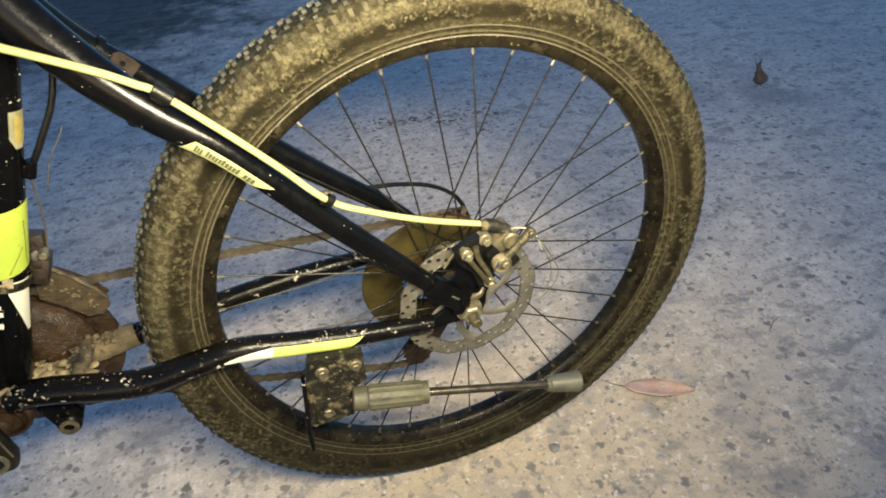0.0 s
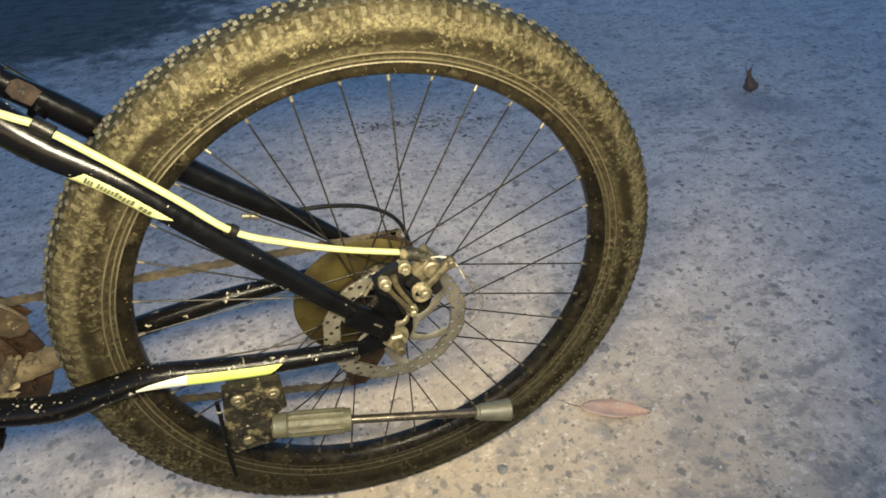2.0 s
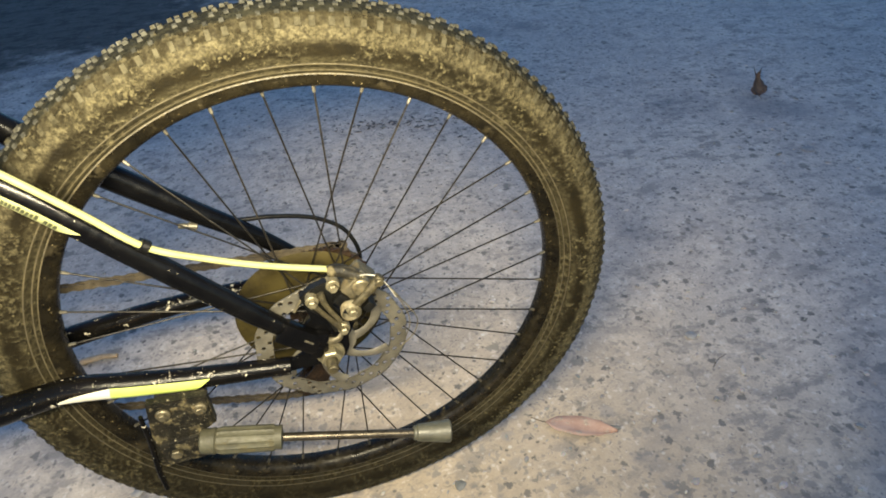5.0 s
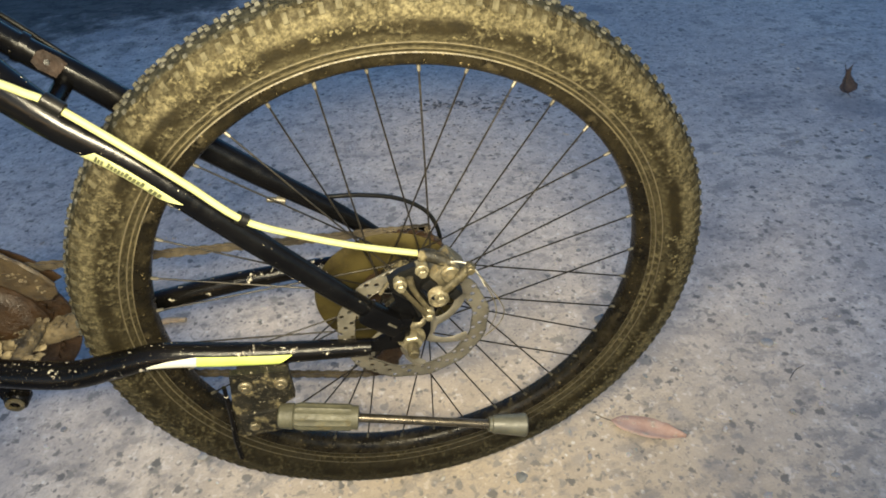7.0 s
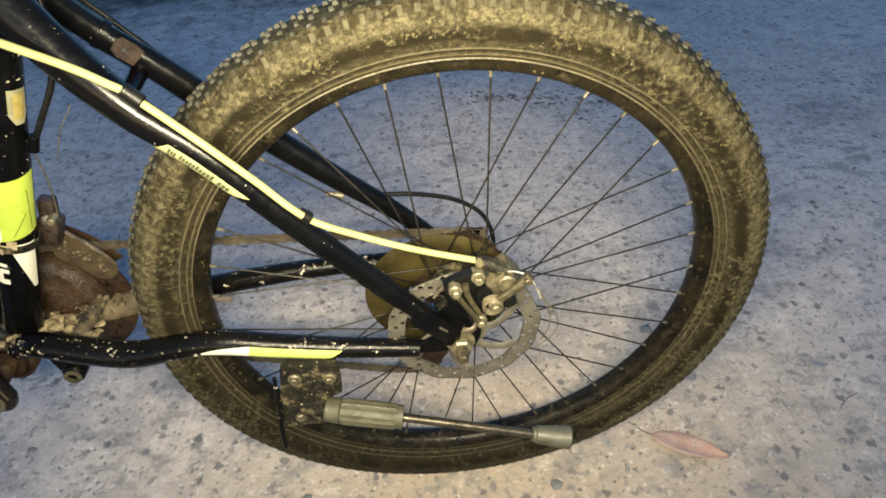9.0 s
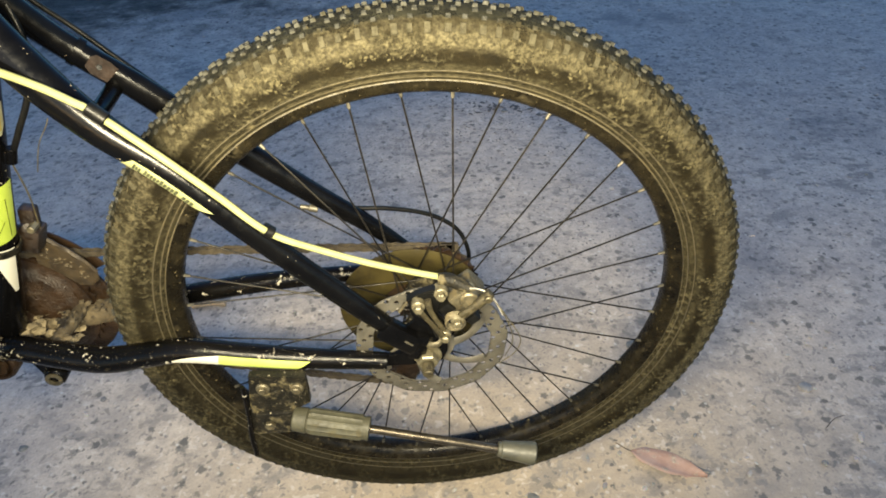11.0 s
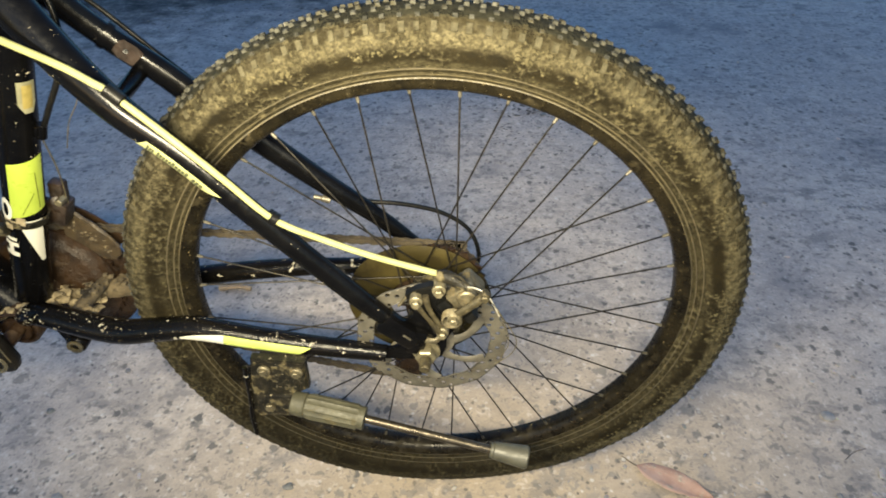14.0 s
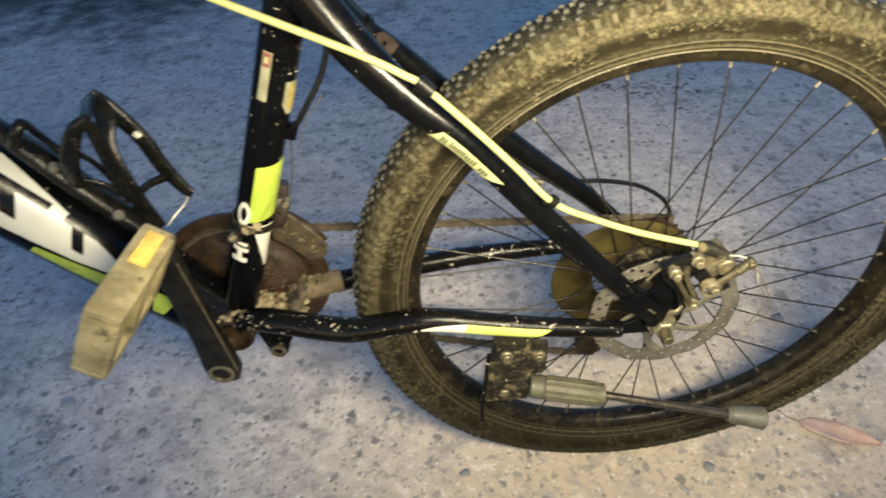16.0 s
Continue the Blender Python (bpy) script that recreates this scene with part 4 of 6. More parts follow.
def build_frame():
    bm = bmesh.new()
    tube(bm, SEAT_TUBE, seg=28)
    seat_tube = part("seat_tube", bm, black_paint, bicycle)
    bm = bmesh.new()
    tube(bm, STAY_L, seg=24, flat=0.85)
    stay = part("seat_stay", bm, black_paint, bicycle, "glossy black seat stay with a cream web-address decal")
    bm = bmesh.new()
    tube(bm, STAY_R, seg=24, flat=0.85)
    part("seat_stay", bm, black_paint, bicycle)
    bm = bmesh.new()
    tube(bm, CHAIN_L, seg=22)
    chain_stay = part("chain_stay", bm, muddy_black, bicycle, "black chain stay with a yellow-green and white flash")
    bm = bmesh.new()
    tube(bm, CHAIN_R, seg=22)
    far_stay = part("chain_stay", bm, muddy_black, bicycle)
    bm = bmesh.new()
    patch(bm, CHAIN_R, 0.0022, 0.02, 0.350, -28, 110, seg=20)
    for v in bm.verts:
        v.co += Vector((0, -0.3, 1)) * 0.0022 * noise.noise(v.co * 210)
    part("mud_crust", bm, stay_mud, far_stay, "patchy crust of dried mud")
    bm = bmesh.new()
    tube(bm, DOWN, seg=30, steps=8)
    down = part("down_tube", bm, black_paint, bicycle, "black down tube with white and yellow-green graphics")
    bm = bmesh.new()
    tube(bm, [(-0.335, 0, 0.735, 0.020), (-0.55, 0, 0.80, 0.021), (-0.90, 0, 0.90, 0.022)], seg=24)
    part("top_tube", bm, black_paint, bicycle)
    bm = bmesh.new()
    tube(bm, [(-0.264, -0.044, 0.604, 0.0070), (-0.271, 0.0, 0.598, 0.0075), (-0.270, 0.038, 0.602, 0.0075)], seg=14)
    bridge = part("stay_bridge", bm, black_paint, bicycle)
    bm = bmesh.new()
    way = Vector((-0.044, -0.012, 0.048)).normalized()
    face = (Vector((0.25, -1, 0.55)) - way * way.dot(Vector((0.25, -1, 0.55)))).normalized()
    over = way.cross(face)
    tilt = Matrix((way, over, face)).transposed().to_4x4()
    spot = Vector((-0.2760, 0.0390, 0.6210)) + face * 0.0108
    corners = [(-0.0115, -0.0070), (-0.0040, -0.0085), (0.0080, -0.0080), (0.0115, -0.0040), (0.0115, 0.0055), (0.0050, 0.0085), (-0.0090, 0.0080)]
    plate(bm, corners, -0.0018, 0.0018, bevel=0.0006)
    bmesh.ops.transform(bm, matrix=Matrix.Translation(spot) @ tilt @ pose(0, 0, 0, 90, 0, 0), verts=bm.verts[:])
    part("mount_tab", bm, rust_tab, bridge, "bare rusty mounting tab with a bolt hole")
    bm = bmesh.new()
    top = spot + way * 0.002 + face * 0.0010
    rod(bm, top, top + face * 0.0016, 0.0024, seg=14)
    part("bolt_hole", bm, black_paint, bridge)
    bm = bmesh.new()
    tube(bm, [(-0.2920, 0.0367, 0.6390, 0.0139), (-0.2880, 0.0378, 0.6347, 0.0139)], seg=22, flat=0.85)
    part("collar", bm, black_paint, bridge)
    bm = bmesh.new()
    tube(bm, [(-0.405, -0.044, 0.345, 0.0075), (-0.405, 0.0, 0.342, 0.008), (-0.405, 0.044, 0.335, 0.0075)], seg=14)
    part("stay_bridge", bm, stay_mud, bicycle)
    # bottom bracket
    bm = bmesh.new()
    revolve(bm, [(0.012, -0.0300), (0.0190, -0.0300), (0.0205, -0.0372), (0.0232, -0.0372), (0.0245, -0.0350), (0.0245, 0.0345), (0.0225, 0.0360), (0.012, 0.0360)], 32, BB)
    shell = part("bottom_bracket", bm, rusty, bicycle, "rusty mud-caked bottom bracket shell")
    rnd = random.Random(11)
    for k in range(48):
        if k < 32:
            x, y = rnd.uniform(-0.497, -0.454), rnd.uniform(-0.034, 0.032)
            z = 0.328 + math.sqrt(max(0.0, 0.0215 ** 2 - (x + 0.476) ** 2))
        else:
            x = rnd.uniform(-0.458, -0.385)
            y = -0.036 - 0.16 * (x + 0.445) + rnd.uniform(-0.006, 0.006)
            z = 0.3600 - 0.10 * max(0.0, x + 0.42)
        q = rnd.uniform(0.0028, 0.0062) if k < 32 else rnd.uniform(0.0012, 0.0034)
        bm = bmesh.new()
        lump(bm, (x, y, z), (q * 1.4, q * 1.3, q * 0.42), k + 1.0, 0.5, 2)
        part("mud_clod", bm, stay_mud if k % 3 else caked_mud, shell)
    bm, brown_bm = bmesh.new(), bmesh.new()
    for k in range(110):
        if k < 45:
            x, y = rnd.uniform(-0.500, -0.448), rnd.uniform(-0.034, 0.034)
            z = 0.3285 + math.sqrt(max(0.0, 0.0245 ** 2 - (x + 0.476) ** 2))
        elif k < 80:
            x, y = rnd.uniform(-0.455, -0.365), rnd.uniform(0.022, 0.052)
            z = 0.3425 - 0.25 * abs(y - 0.038)
        else:
            x, y = rnd.uniform(-0.416, -0.392), rnd.uniform(-0.040, 0.036)
            z = 0.3490 + rnd.uniform(-0.002, 0.001)
        q = rnd.uniform(0.0018, 0.0050) if k < 45 else (rnd.uniform(0.0010, 0.0032) if k < 80 else rnd.uniform(0.0016, 0.0034))
        lump(bm if k < 45 else brown_bm, (x, y, z), (q * rnd.uniform(1.0, 1.7), q * rnd.uniform(0.8, 1.5), q * 0.55), k + 70.0, 0.8, 1)
    for k in range(46):
        x, y = rnd.uniform(-0.452, -0.400), rnd.uniform(-0.030, 0.018)
        z = 0.342 - 0.35 * (x + 0.452) + rnd.uniform(-0.004, 0.004)
        q = rnd.uniform(0.0025, 0.0065)
        lump(bm, (x, y, z), (q * rnd.uniform(1.0, 1.8), q * rnd.uniform(0.9, 1.4), q * 0.7), k + 210.0, 0.8, 1)
    clods = part("mud_crust", bm, caked_mud, shell, "crumbling tan mud packed round the bracket", 60)
    clods["kind"] = "stuff"
    clods = part("mud_crust", brown_bm, stay_mud, shell, "brown mud packed between the stays", 60)
    clods["kind"] = "stuff"
    # dropouts
    bm = bmesh.new()
    plate(bm, [(-0.060, 0.338), (-0.052, 0.320), (-0.020, 0.320), (-0.008, 0.322), (0.010, 0.324), (0.016, 0.338), (0.017, 0.352), (0.028, 0.372), (0.016, 0.388),
               (-0.004, 0.408), (-0.020, 0.405), (-0.016, 0.385), (-0.030, 0.372), (-0.036, 0.360), (-0.026, 0.345), (-0.042, 0.336)], -0.0655, -0.0595)
    part("dropout", bm, black_paint, bicycle)
    bm = bmesh.new()
    lean = pose(0, 0, 0, 0, 42, 0)
    block(bm, (-0.0300, -0.0690, 0.3690), (0.046, 0.014, 0.0260), lean, 0.0045)
    block(bm, (-0.0140, -0.0690, 0.3540), (0.020, 0.012, 0.0340), pose(0, 0, 0, 0, 12, 0), 0.0045)
    boss = part("stay_end", bm, black_paint, bicycle)
    bm = bmesh.new()
    block(bm, (-0.0225, -0.0768, 0.3660), (0.0100, 0.0010, 0.0022), pose(0, 0, 0, 0, 42, 0), 0.0002)
    part("white_bar", bm, nipple_metal, boss)
    bm = bmesh.new()
    plate(bm, [(-0.056, 0.352), (-0.050, 0.332), (0.012, 0.326), (0.016, 0.345), (-0.004, 0.370), (-0.020, 0.372), (-0.030, 0.352)], 0.0600, 0.0660)
    part("dropout", bm, black_paint, bicycle)
    # graphics
    bm = bmesh.new()
    patch(bm, STAY_L, 0.0006, 0.434, 0.572, 36, 90, flat=0.85, slant=-0.026)
    part("web_decal", bm, cream_decal, stay, "cream decal with a row of small dark bars")
    bm = bmesh.new()
    tall = (0, 1, 0, 0, 2, 0, 1, 0, 2)
    for k in range(18):
        if k in (3, 14):
            continue
        f = 0.447 + 0.0060 * k
        patch(bm, STAY_L, 0.0010, f, f + 0.0046, 53 - 4 * (tall[k % 9] == 1), 77 + 5 * (tall[k % 9] == 2), seg=2, flat=0.85)
    part("decal_writing", bm, decal_ink, stay)
    bm = bmesh.new()
    patch(bm, CHAIN_L, 0.0006, 0.635, 0.850, 52, 140, slant=-0.04)
    part("yellow_flash", bm, pale_yellow, chain_stay)
    bm = bmesh.new()
    patch(bm, CHAIN_L, 0.0007, 0.535, 0.655, 98, 88, slant=0.0, b0=140, b1=52)
    part("white_flash", bm, white_paint, chain_stay)
    bm = bmesh.new()
    patch(bm, SEAT_TUBE, 0.0006, 0.216, 0.304, 82, 182, seg=16, slant=0.014)
    part("yellow_band", bm, yellow_paint, seat_tube)
    for f0, f1, a0, b0 in ((0.218, 0.252, 112, 146), (0.226, 0.286, 160, 152)):
        bm = bmesh.new()
        patch(bm, SEAT_TUBE, 0.0012, f0, f1, a0, a0 + 1.5, seg=2, b0=b0, b1=b0 + 1.5)
        part("scratch", bm, muddy_black, seat_tube)
    bm = bmesh.new()
    patch(bm, SEAT_TUBE, 0.0007, 0.130, 0.206, 154, 166, seg=12, b0=96)
    part("white_band", bm, white_paint, seat_tube)
    bm = bmesh.new()
    tube_ring(bm, SEAT_TUBE, 0.0010, 0.221, 66, 0.0185, 20, 0.58)
    part("cream_ring", bm, white_paint, seat_tube)
    for f0, f1, a0, a1 in ((0.1690, 0.1745, 50, 90), (0.1590, 0.1655, 46, 94), (0.1410, 0.1490, 46, 94), (0.1490, 0.1590, 62, 78)):
        bm = bmesh.new()
        patch(bm, SEAT_TUBE, 0.0010, f0, f1, a0, a1, seg=6)
        part("cream_bar", bm, white_paint, seat_tube)
    bm = bmesh.new()
    patch(bm, SEAT_TUBE, 0.0006, 0.380, 0.394, 144, 168, seg=8, b0=128, b1=180)
    patch(bm, SEAT_TUBE, 0.0006, 0.394, 0.430, 128, 180, seg=8)
    badge = part("shield_badge", bm, badge_cream, seat_tube, "small cream shield badge with an ochre middle")
    bm = bmesh.new()
    patch(bm, SEAT_TUBE, 0.0010, 0.388, 0.424, 140, 168, seg=6)
    part("ochre_field", bm, badge_ochre, badge)
    bm = bmesh.new()
    patch(bm, SEAT_TUBE, 0.0006, 0.396, 0.472, 56, 82, seg=8)
    plaque = part("white_badge", bm, badge_cream, seat_tube, "narrow off-white badge with a red top")
    bm = bmesh.new()
    patch(bm, SEAT_TUBE, 0.0010, 0.448, 0.470, 59, 79, seg=6)
    part("red_field", bm, badge_red, plaque)
    bm = bmesh.new()
    patch(bm, SEAT_TUBE, 0.0013, 0.454, 0.464, 63, 74, seg=4)
    part("pale_mark", bm, cream_decal, plaque)
    bm = bmesh.new()
    patch(bm, DOWN, 0.0006, 0.205, 0.50, 106, 110, seg=12, b0=84, b1=170)
    patch(bm, DOWN, 0.0006, 0.50, 0.85, 84, 170, seg=12)
    part("white_panel", bm, white_paint, down)
    bm = bmesh.new()
    patch(bm, DOWN, 0.0009, 0.130, 0.40, 78, 122, seg=12, b0=70, b1=84)
    part("yellow_panel", bm, yellow_paint, down)
    bm = bmesh.new()
    patch(bm, DOWN, 0.0012, 0.128, 0.42, 120, 124, seg=4, b0=82, b1=86)
    patch(bm, DOWN, 0.0013, 0.168, 0.176, 76, 118, seg=6, slant=0.03)
    part("dark_line", bm, black_paint, down)
    for f0, f1, a0, a1, slant in ((0.300, 0.392, 136, 147, 0.0), (0.345, 0.366, 110, 137, 0.022), (0.418, 0.500, 137, 148, 0.0), (0.452, 0.474, 108, 138, 0.022),
                                  (0.540, 0.625, 137, 148, 0.0), (0.575, 0.597, 108, 138, 0.022)):
        bm = bmesh.new()
        patch(bm, DOWN, 0.0012, f0, f1, a0, a1, seg=6, slant=slant)
        part("dark_bar", bm, black_paint, down)
    # mud flung on the tubes
    flecks(seat_tube, SEAT_TUBE, 110, 0.12, 0.62, 30, 190, 0.0012, 31)
    flecks(stay, STAY_L, 70, 0.02, 0.95, 40, 210, 0.0008, 32, flat=0.85)
    flecks(chain_stay, CHAIN_L, 75, 0.03, 0.34, -20, 100, 0.0013, 33, dense=1.8)
    flecks(chain_stay, CHAIN_L, 60, 0.55, 0.98, -30, 60, 0.0009, 34)
    flecks(far_stay, CHAIN_R, 30, 0.28, 0.98, -40, 100, 0.0007, 35)
    flecks(down, DOWN, 50, 0.03, 0.45, 60, 200, 0.0010, 36)


build_frame()


def build_brake():
    bm = bmesh.new()
    plate(bm, [(-0.021, 0.424), (-0.010, 0.431), (0.004, 0.436), (0.017, 0.434), (0.020, 0.420), (0.008, 0.406), (0.021, 0.384), (0.018, 0.370), (0.005, 0.370),
               (-0.002, 0.392), (-0.017, 0.407)], -0.0770, -0.0655, bevel=0.002)
    caliper = part("brake_caliper", bm, black_plastic, bicycle, "muddy mechanical disc brake caliper with brassy arms")
    tilt = pose(0, 0, 0, 0, -40, 0)
    bm = bmesh.new()
    block(bm, (0.034, -0.056, 0.412), (0.038, 0.026, 0.026), tilt, 0.004)
    part("pad_housing", bm, dirty_steel, caliper)
    bm = bmesh.new()
    block(bm, (0.030, -0.074, 0.424), (0.026, 0.014, 0.016), tilt, 0.003)
    rod(bm, (0.038, -0.070, 0.426), (0.038, -0.084, 0.426), 0.0095, seg=22, ease=0.0015)
    part("caliper_body", bm, dirty_steel, caliper)
    bm = bmesh.new()
    block(bm, (0.017, -0.081, 0.417), (0.013, 0.008, 0.012), tilt, 0.002)
    part("pivot_block", bm, black_plastic, caliper)
    bm = bmesh.new()
    block(bm, (0.042, -0.072, 0.398), (0.012, 0.018, 0.010), tilt, 0.002)
    part("pad_tip", bm, black_plastic, caliper)
    bm = bmesh.new()
    for k in range(5):
        revolve(bm, [(0.0085, -0.0850 - 0.0018 * k), (0.0100, -0.0858 - 0.0018 * k), (0.0085, -0.0866 - 0.0018 * k)], 18, (0.024, 0, 0.407))
    part("coil_spring", bm, dirty_steel, caliper)
    bm = bmesh.new()
    tube(bm, [(0.022, -0.088, 0.406, 0.0046), (0.034, -0.090, 0.417, 0.0044), (0.046, -0.090, 0.428, 0.0040)], seg=12, flat=0.7)
    rod(bm, (0.044, -0.090, 0.4265), (0.058, -0.089, 0.4405), 0.0048, seg=14, ease=0.001)
    part("brake_lever_arm", bm, brassy, caliper)
    bm = bmesh.new()
    rod(bm, (0.055, -0.096, 0.4370), (0.055, -0.083, 0.4370), 0.0040, seg=12, ease=0.0008)
    part("clamp_bolt", bm, brassy, caliper)
    bm = bmesh.new()
    tube(bm, [(-0.011, -0.083, 0.421, 0.0034), (-0.004, -0.084, 0.409, 0.0026), (0.003, -0.084, 0.397, 0.0026), (0.013, -0.084, 0.379, 0.0034)], seg=10, flat=0.6)
    part("adapter_arm", bm, brassy, caliper)
    bm = bmesh.new()
    tube(bm, [(-0.001, -0.082, 0.430, 0.0036), (0.002, -0.084, 0.415, 0.0028), (0.013, -0.086, 0.392, 0.0024)], seg=10, flat=0.6)
    part("link_arm", bm, brassy, caliper)
    bm = bmesh.new()
    tube(bm, [(-0.010, -0.070, 0.368, 0.0030), (-0.004, -0.072, 0.358, 0.0042), (0.006, -0.072, 0.357, 0.0036), (0.012, -0.070, 0.364, 0.0024)], seg=10, flat=0.6)
    part("retainer", bm, dirty_steel, caliper)
    for (x, z, y, r) in ((0.012, 0.431, -0.078, 0.0054), (-0.010, 0.422, -0.084, 0.0052), (0.014, 0.379, -0.083, 0.0050), (0.026, 0.409, -0.093, 0.0050), (0.040, 0.432, -0.078, 0.0036)):
        bm = bmesh.new()
        rod(bm, (x, y + 0.010, z), (x, y, z), r * 1.25, seg=18, ease=0.0008)
        rod(bm, (x, y + 0.002, z), (x, y - 0.0055, z), r * 0.86, sides=6, ease=0.0010)
        part("bolt", bm, pale_zinc, caliper)
    bm = bmesh.new()
    tube(bm, [(0.010, -0.070, 0.4445, 0.0055), (0.020, -0.071, 0.4440, 0.0066), (0.032, -0.074, 0.4385, 0.0060), (0.040, -0.078, 0.4350, 0.0040)], seg=12)
    part("cable_boot", bm, bracket_black, caliper)
    bm = bmesh.new()
    tube(bm, [(0.036, -0.078, 0.438), (0.046, -0.082, 0.440), (0.056, -0.087, 0.438), (0.063, -0.090, 0.428), (0.069, -0.090, 0.412)], 0.0008, seg=6)
    part("inner_wire", bm, wire_strand, caliper)
    for pts in ([(0.058, -0.088, 0.434), (0.066, -0.092, 0.424), (0.072, -0.094, 0.414), (0.086, -0.095, 0.385), (0.082, -0.095, 0.365), (0.066, -0.095, 0.349)],
                [(0.060, -0.088, 0.432), (0.074, -0.092, 0.404), (0.079, -0.094, 0.380), (0.072, -0.094, 0.358)]):
        bm = bmesh.new()
        tube(bm, pts, 0.00055, seg=6)
        part("frayed_wire", bm, dirty_steel, caliper, "dull frayed end of the brake wire")
    bm = bmesh.new()
    tube(bm, [(-0.030, -0.0655, 0.400, 0.0016), (-0.018, -0.066, 0.416, 0.0016), (-0.002, -0.067, 0.428, 0.0018), (0.010, -0.068, 0.436, 0.0020)], seg=8)
    part("return_spring", bm, dirty_steel, caliper)
    # housing along the stay
    pts = [(-0.56, -0.040, 0.765), (-0.43, -0.045, 0.718), (-0.364, -0.050, 0.6885), (-0.318, -0.056, 0.6685), (-0.276, -0.0600, 0.6490), (-0.252, -0.0645, 0.6365), (-0.238, -0.0675, 0.6280), (-0.201, -0.0700, 0.590),
           (-0.167, -0.0715, 0.552), (-0.132, -0.0720, 0.511), (-0.090, -0.0700, 0.486), (-0.041, -0.0690, 0.464), (0.015, -0.069, 0.445)]
    bm = bmesh.new()
    tube(bm, pts, 0.0031, seg=12, steps=7)
    cable = part("brake_cable", bm, cable_yellow, bicycle, "bright yellow-green brake cable housing")
    for p, q in (((-0.242, -0.0665, 0.6325), (-0.231, -0.0682, 0.6220)), ((-0.1345, -0.0720, 0.5145), (-0.1295, -0.0718, 0.5098))):
        bm = bmesh.new()
        rod(bm, p, q, 0.0058, seg=14, ease=0.0008)
        v = (Vector(q) - Vector(p)).normalized()
        c = (Vector(p) + Vector(q)) / 2
        block(bm, c + Vector((-0.003, 0.007, -0.004)), (0.011, 0.011, 0.007), v.to_track_quat("X", "Z").to_matrix().to_4x4(), 0.001)
        part("cable_clip", bm, black_plastic, cable)


build_brake()


def build_kickstand():
    bm = bmesh.new()
    plate(bm, [(-0.186, 0.346), (-0.130, 0.340), (-0.131, 0.300), (-0.144, 0.292), (-0.150, 0.262), (-0.160, 0.252), (-0.196, 0.250), (-0.200, 0.262), (-0.194, 0.300)],
          -0.0920, -0.0800, bevel=0.002)
    block(bm, (-0.160, -0.074, 0.326), (0.050, 0.024, 0.012), None, 0.002)
    block(bm, (-0.170, -0.088, 0.275), (0.040, 0.018, 0.034), None, 0.003)
    stand = part("kickstand", bm, bracket_black, bicycle, "folded kickstand with mud-caked black bracket")
    for x, z in ((-0.174, 0.330), (-0.140, 0.327)):
        bm = bmesh.new()
        rod(bm, (x, -0.090, z), (x, -0.0950, z), 0.0070, seg=18, ease=0.001)
        rod(bm, (x, -0.094, z), (x, -0.0980, z), 0.0045, sides=6, ease=0.0006)
        part("bolt", bm, dirty_steel, stand)
    bm = bmesh.new()
    rod(bm, (-0.177, -0.094, 0.275), (-0.177, -0.1010, 0.275), 0.0062, sides=6, ease=0.001)
    part("bolt", bm, dirty_steel, stand)
    bm = bmesh.new()
    tube(bm, [(-0.193, -0.094, 0.336, 0.0022), (-0.197, -0.095, 0.290, 0.0024), (-0.201, -0.097, 0.256, 0.0030), (-0.202, -0.099, 0.226, 0.0026)], seg=10)
    part("spring_lever", bm, muddy_black, stand)
    a, b = Vector((-0.150, -0.100, 0.2870)), Vector((-0.070, -0.110, 0.2745))
    d = (b - a).normalized()
    bm = bmesh.new()
    rod(bm, a, a + d * 0.016, 0.0125, 0.0135, seg=20, ease=0.0015)
    u = d.cross(Vector((0, 0, 1))).normalized()
    w = u.cross(d)
    rings = []
    for along, big, small in ((0.014, 0.0105, 0.0105), (0.0165, 0.0128, 0.0128), (0.021, 0.0140, 0.0124), (0.072, 0.0136, 0.0120), (0.0745, 0.0122, 0.0118), (0.0805, 0.0126, 0.0124), (0.0815, 0.0060, 0.0060)):
        rings.append([bm.verts.new(a + d * along + (u * math.cos(math.pi * k / 14) + w * math.sin(math.pi * k / 14)) * (big if k % 2 else small)) for k in range(28)])
    for x, y in zip(rings, rings[1:]):
        for k in range(28):
            bm.faces.new((x[k], x[(k + 1) % 28], y[(k + 1) % 28], y[k]))
    bm.faces.new(rings[-1])
    bmesh.ops.recalc_face_normals(bm, faces=bm.faces[:])
    part("sleeve", bm, grip_plastic, stand, "ribbed grey plastic sleeve")
    c = Vector((0.066, -0.127, 0.2475))
    bm = bmesh.new()
    rod(bm, b - d * 0.004, c, 0.0046, seg=14)
    part("leg_rod", bm, rod_black, stand)
    e = Vector((0.103, -0.1315, 0.2420))
    bm = bmesh.new()
    v = (e - c).normalized()
    rod(bm, c - v * 0.003, c + v * 0.003, 0.0080, seg=18, ease=0.0008)
    rod(bm, c, e, 0.0092, 0.0125, seg=20, ease=0.0015)
    part("rubber_foot", bm, foot_rubber, stand, "worn grey rubber foot")


build_kickstand()


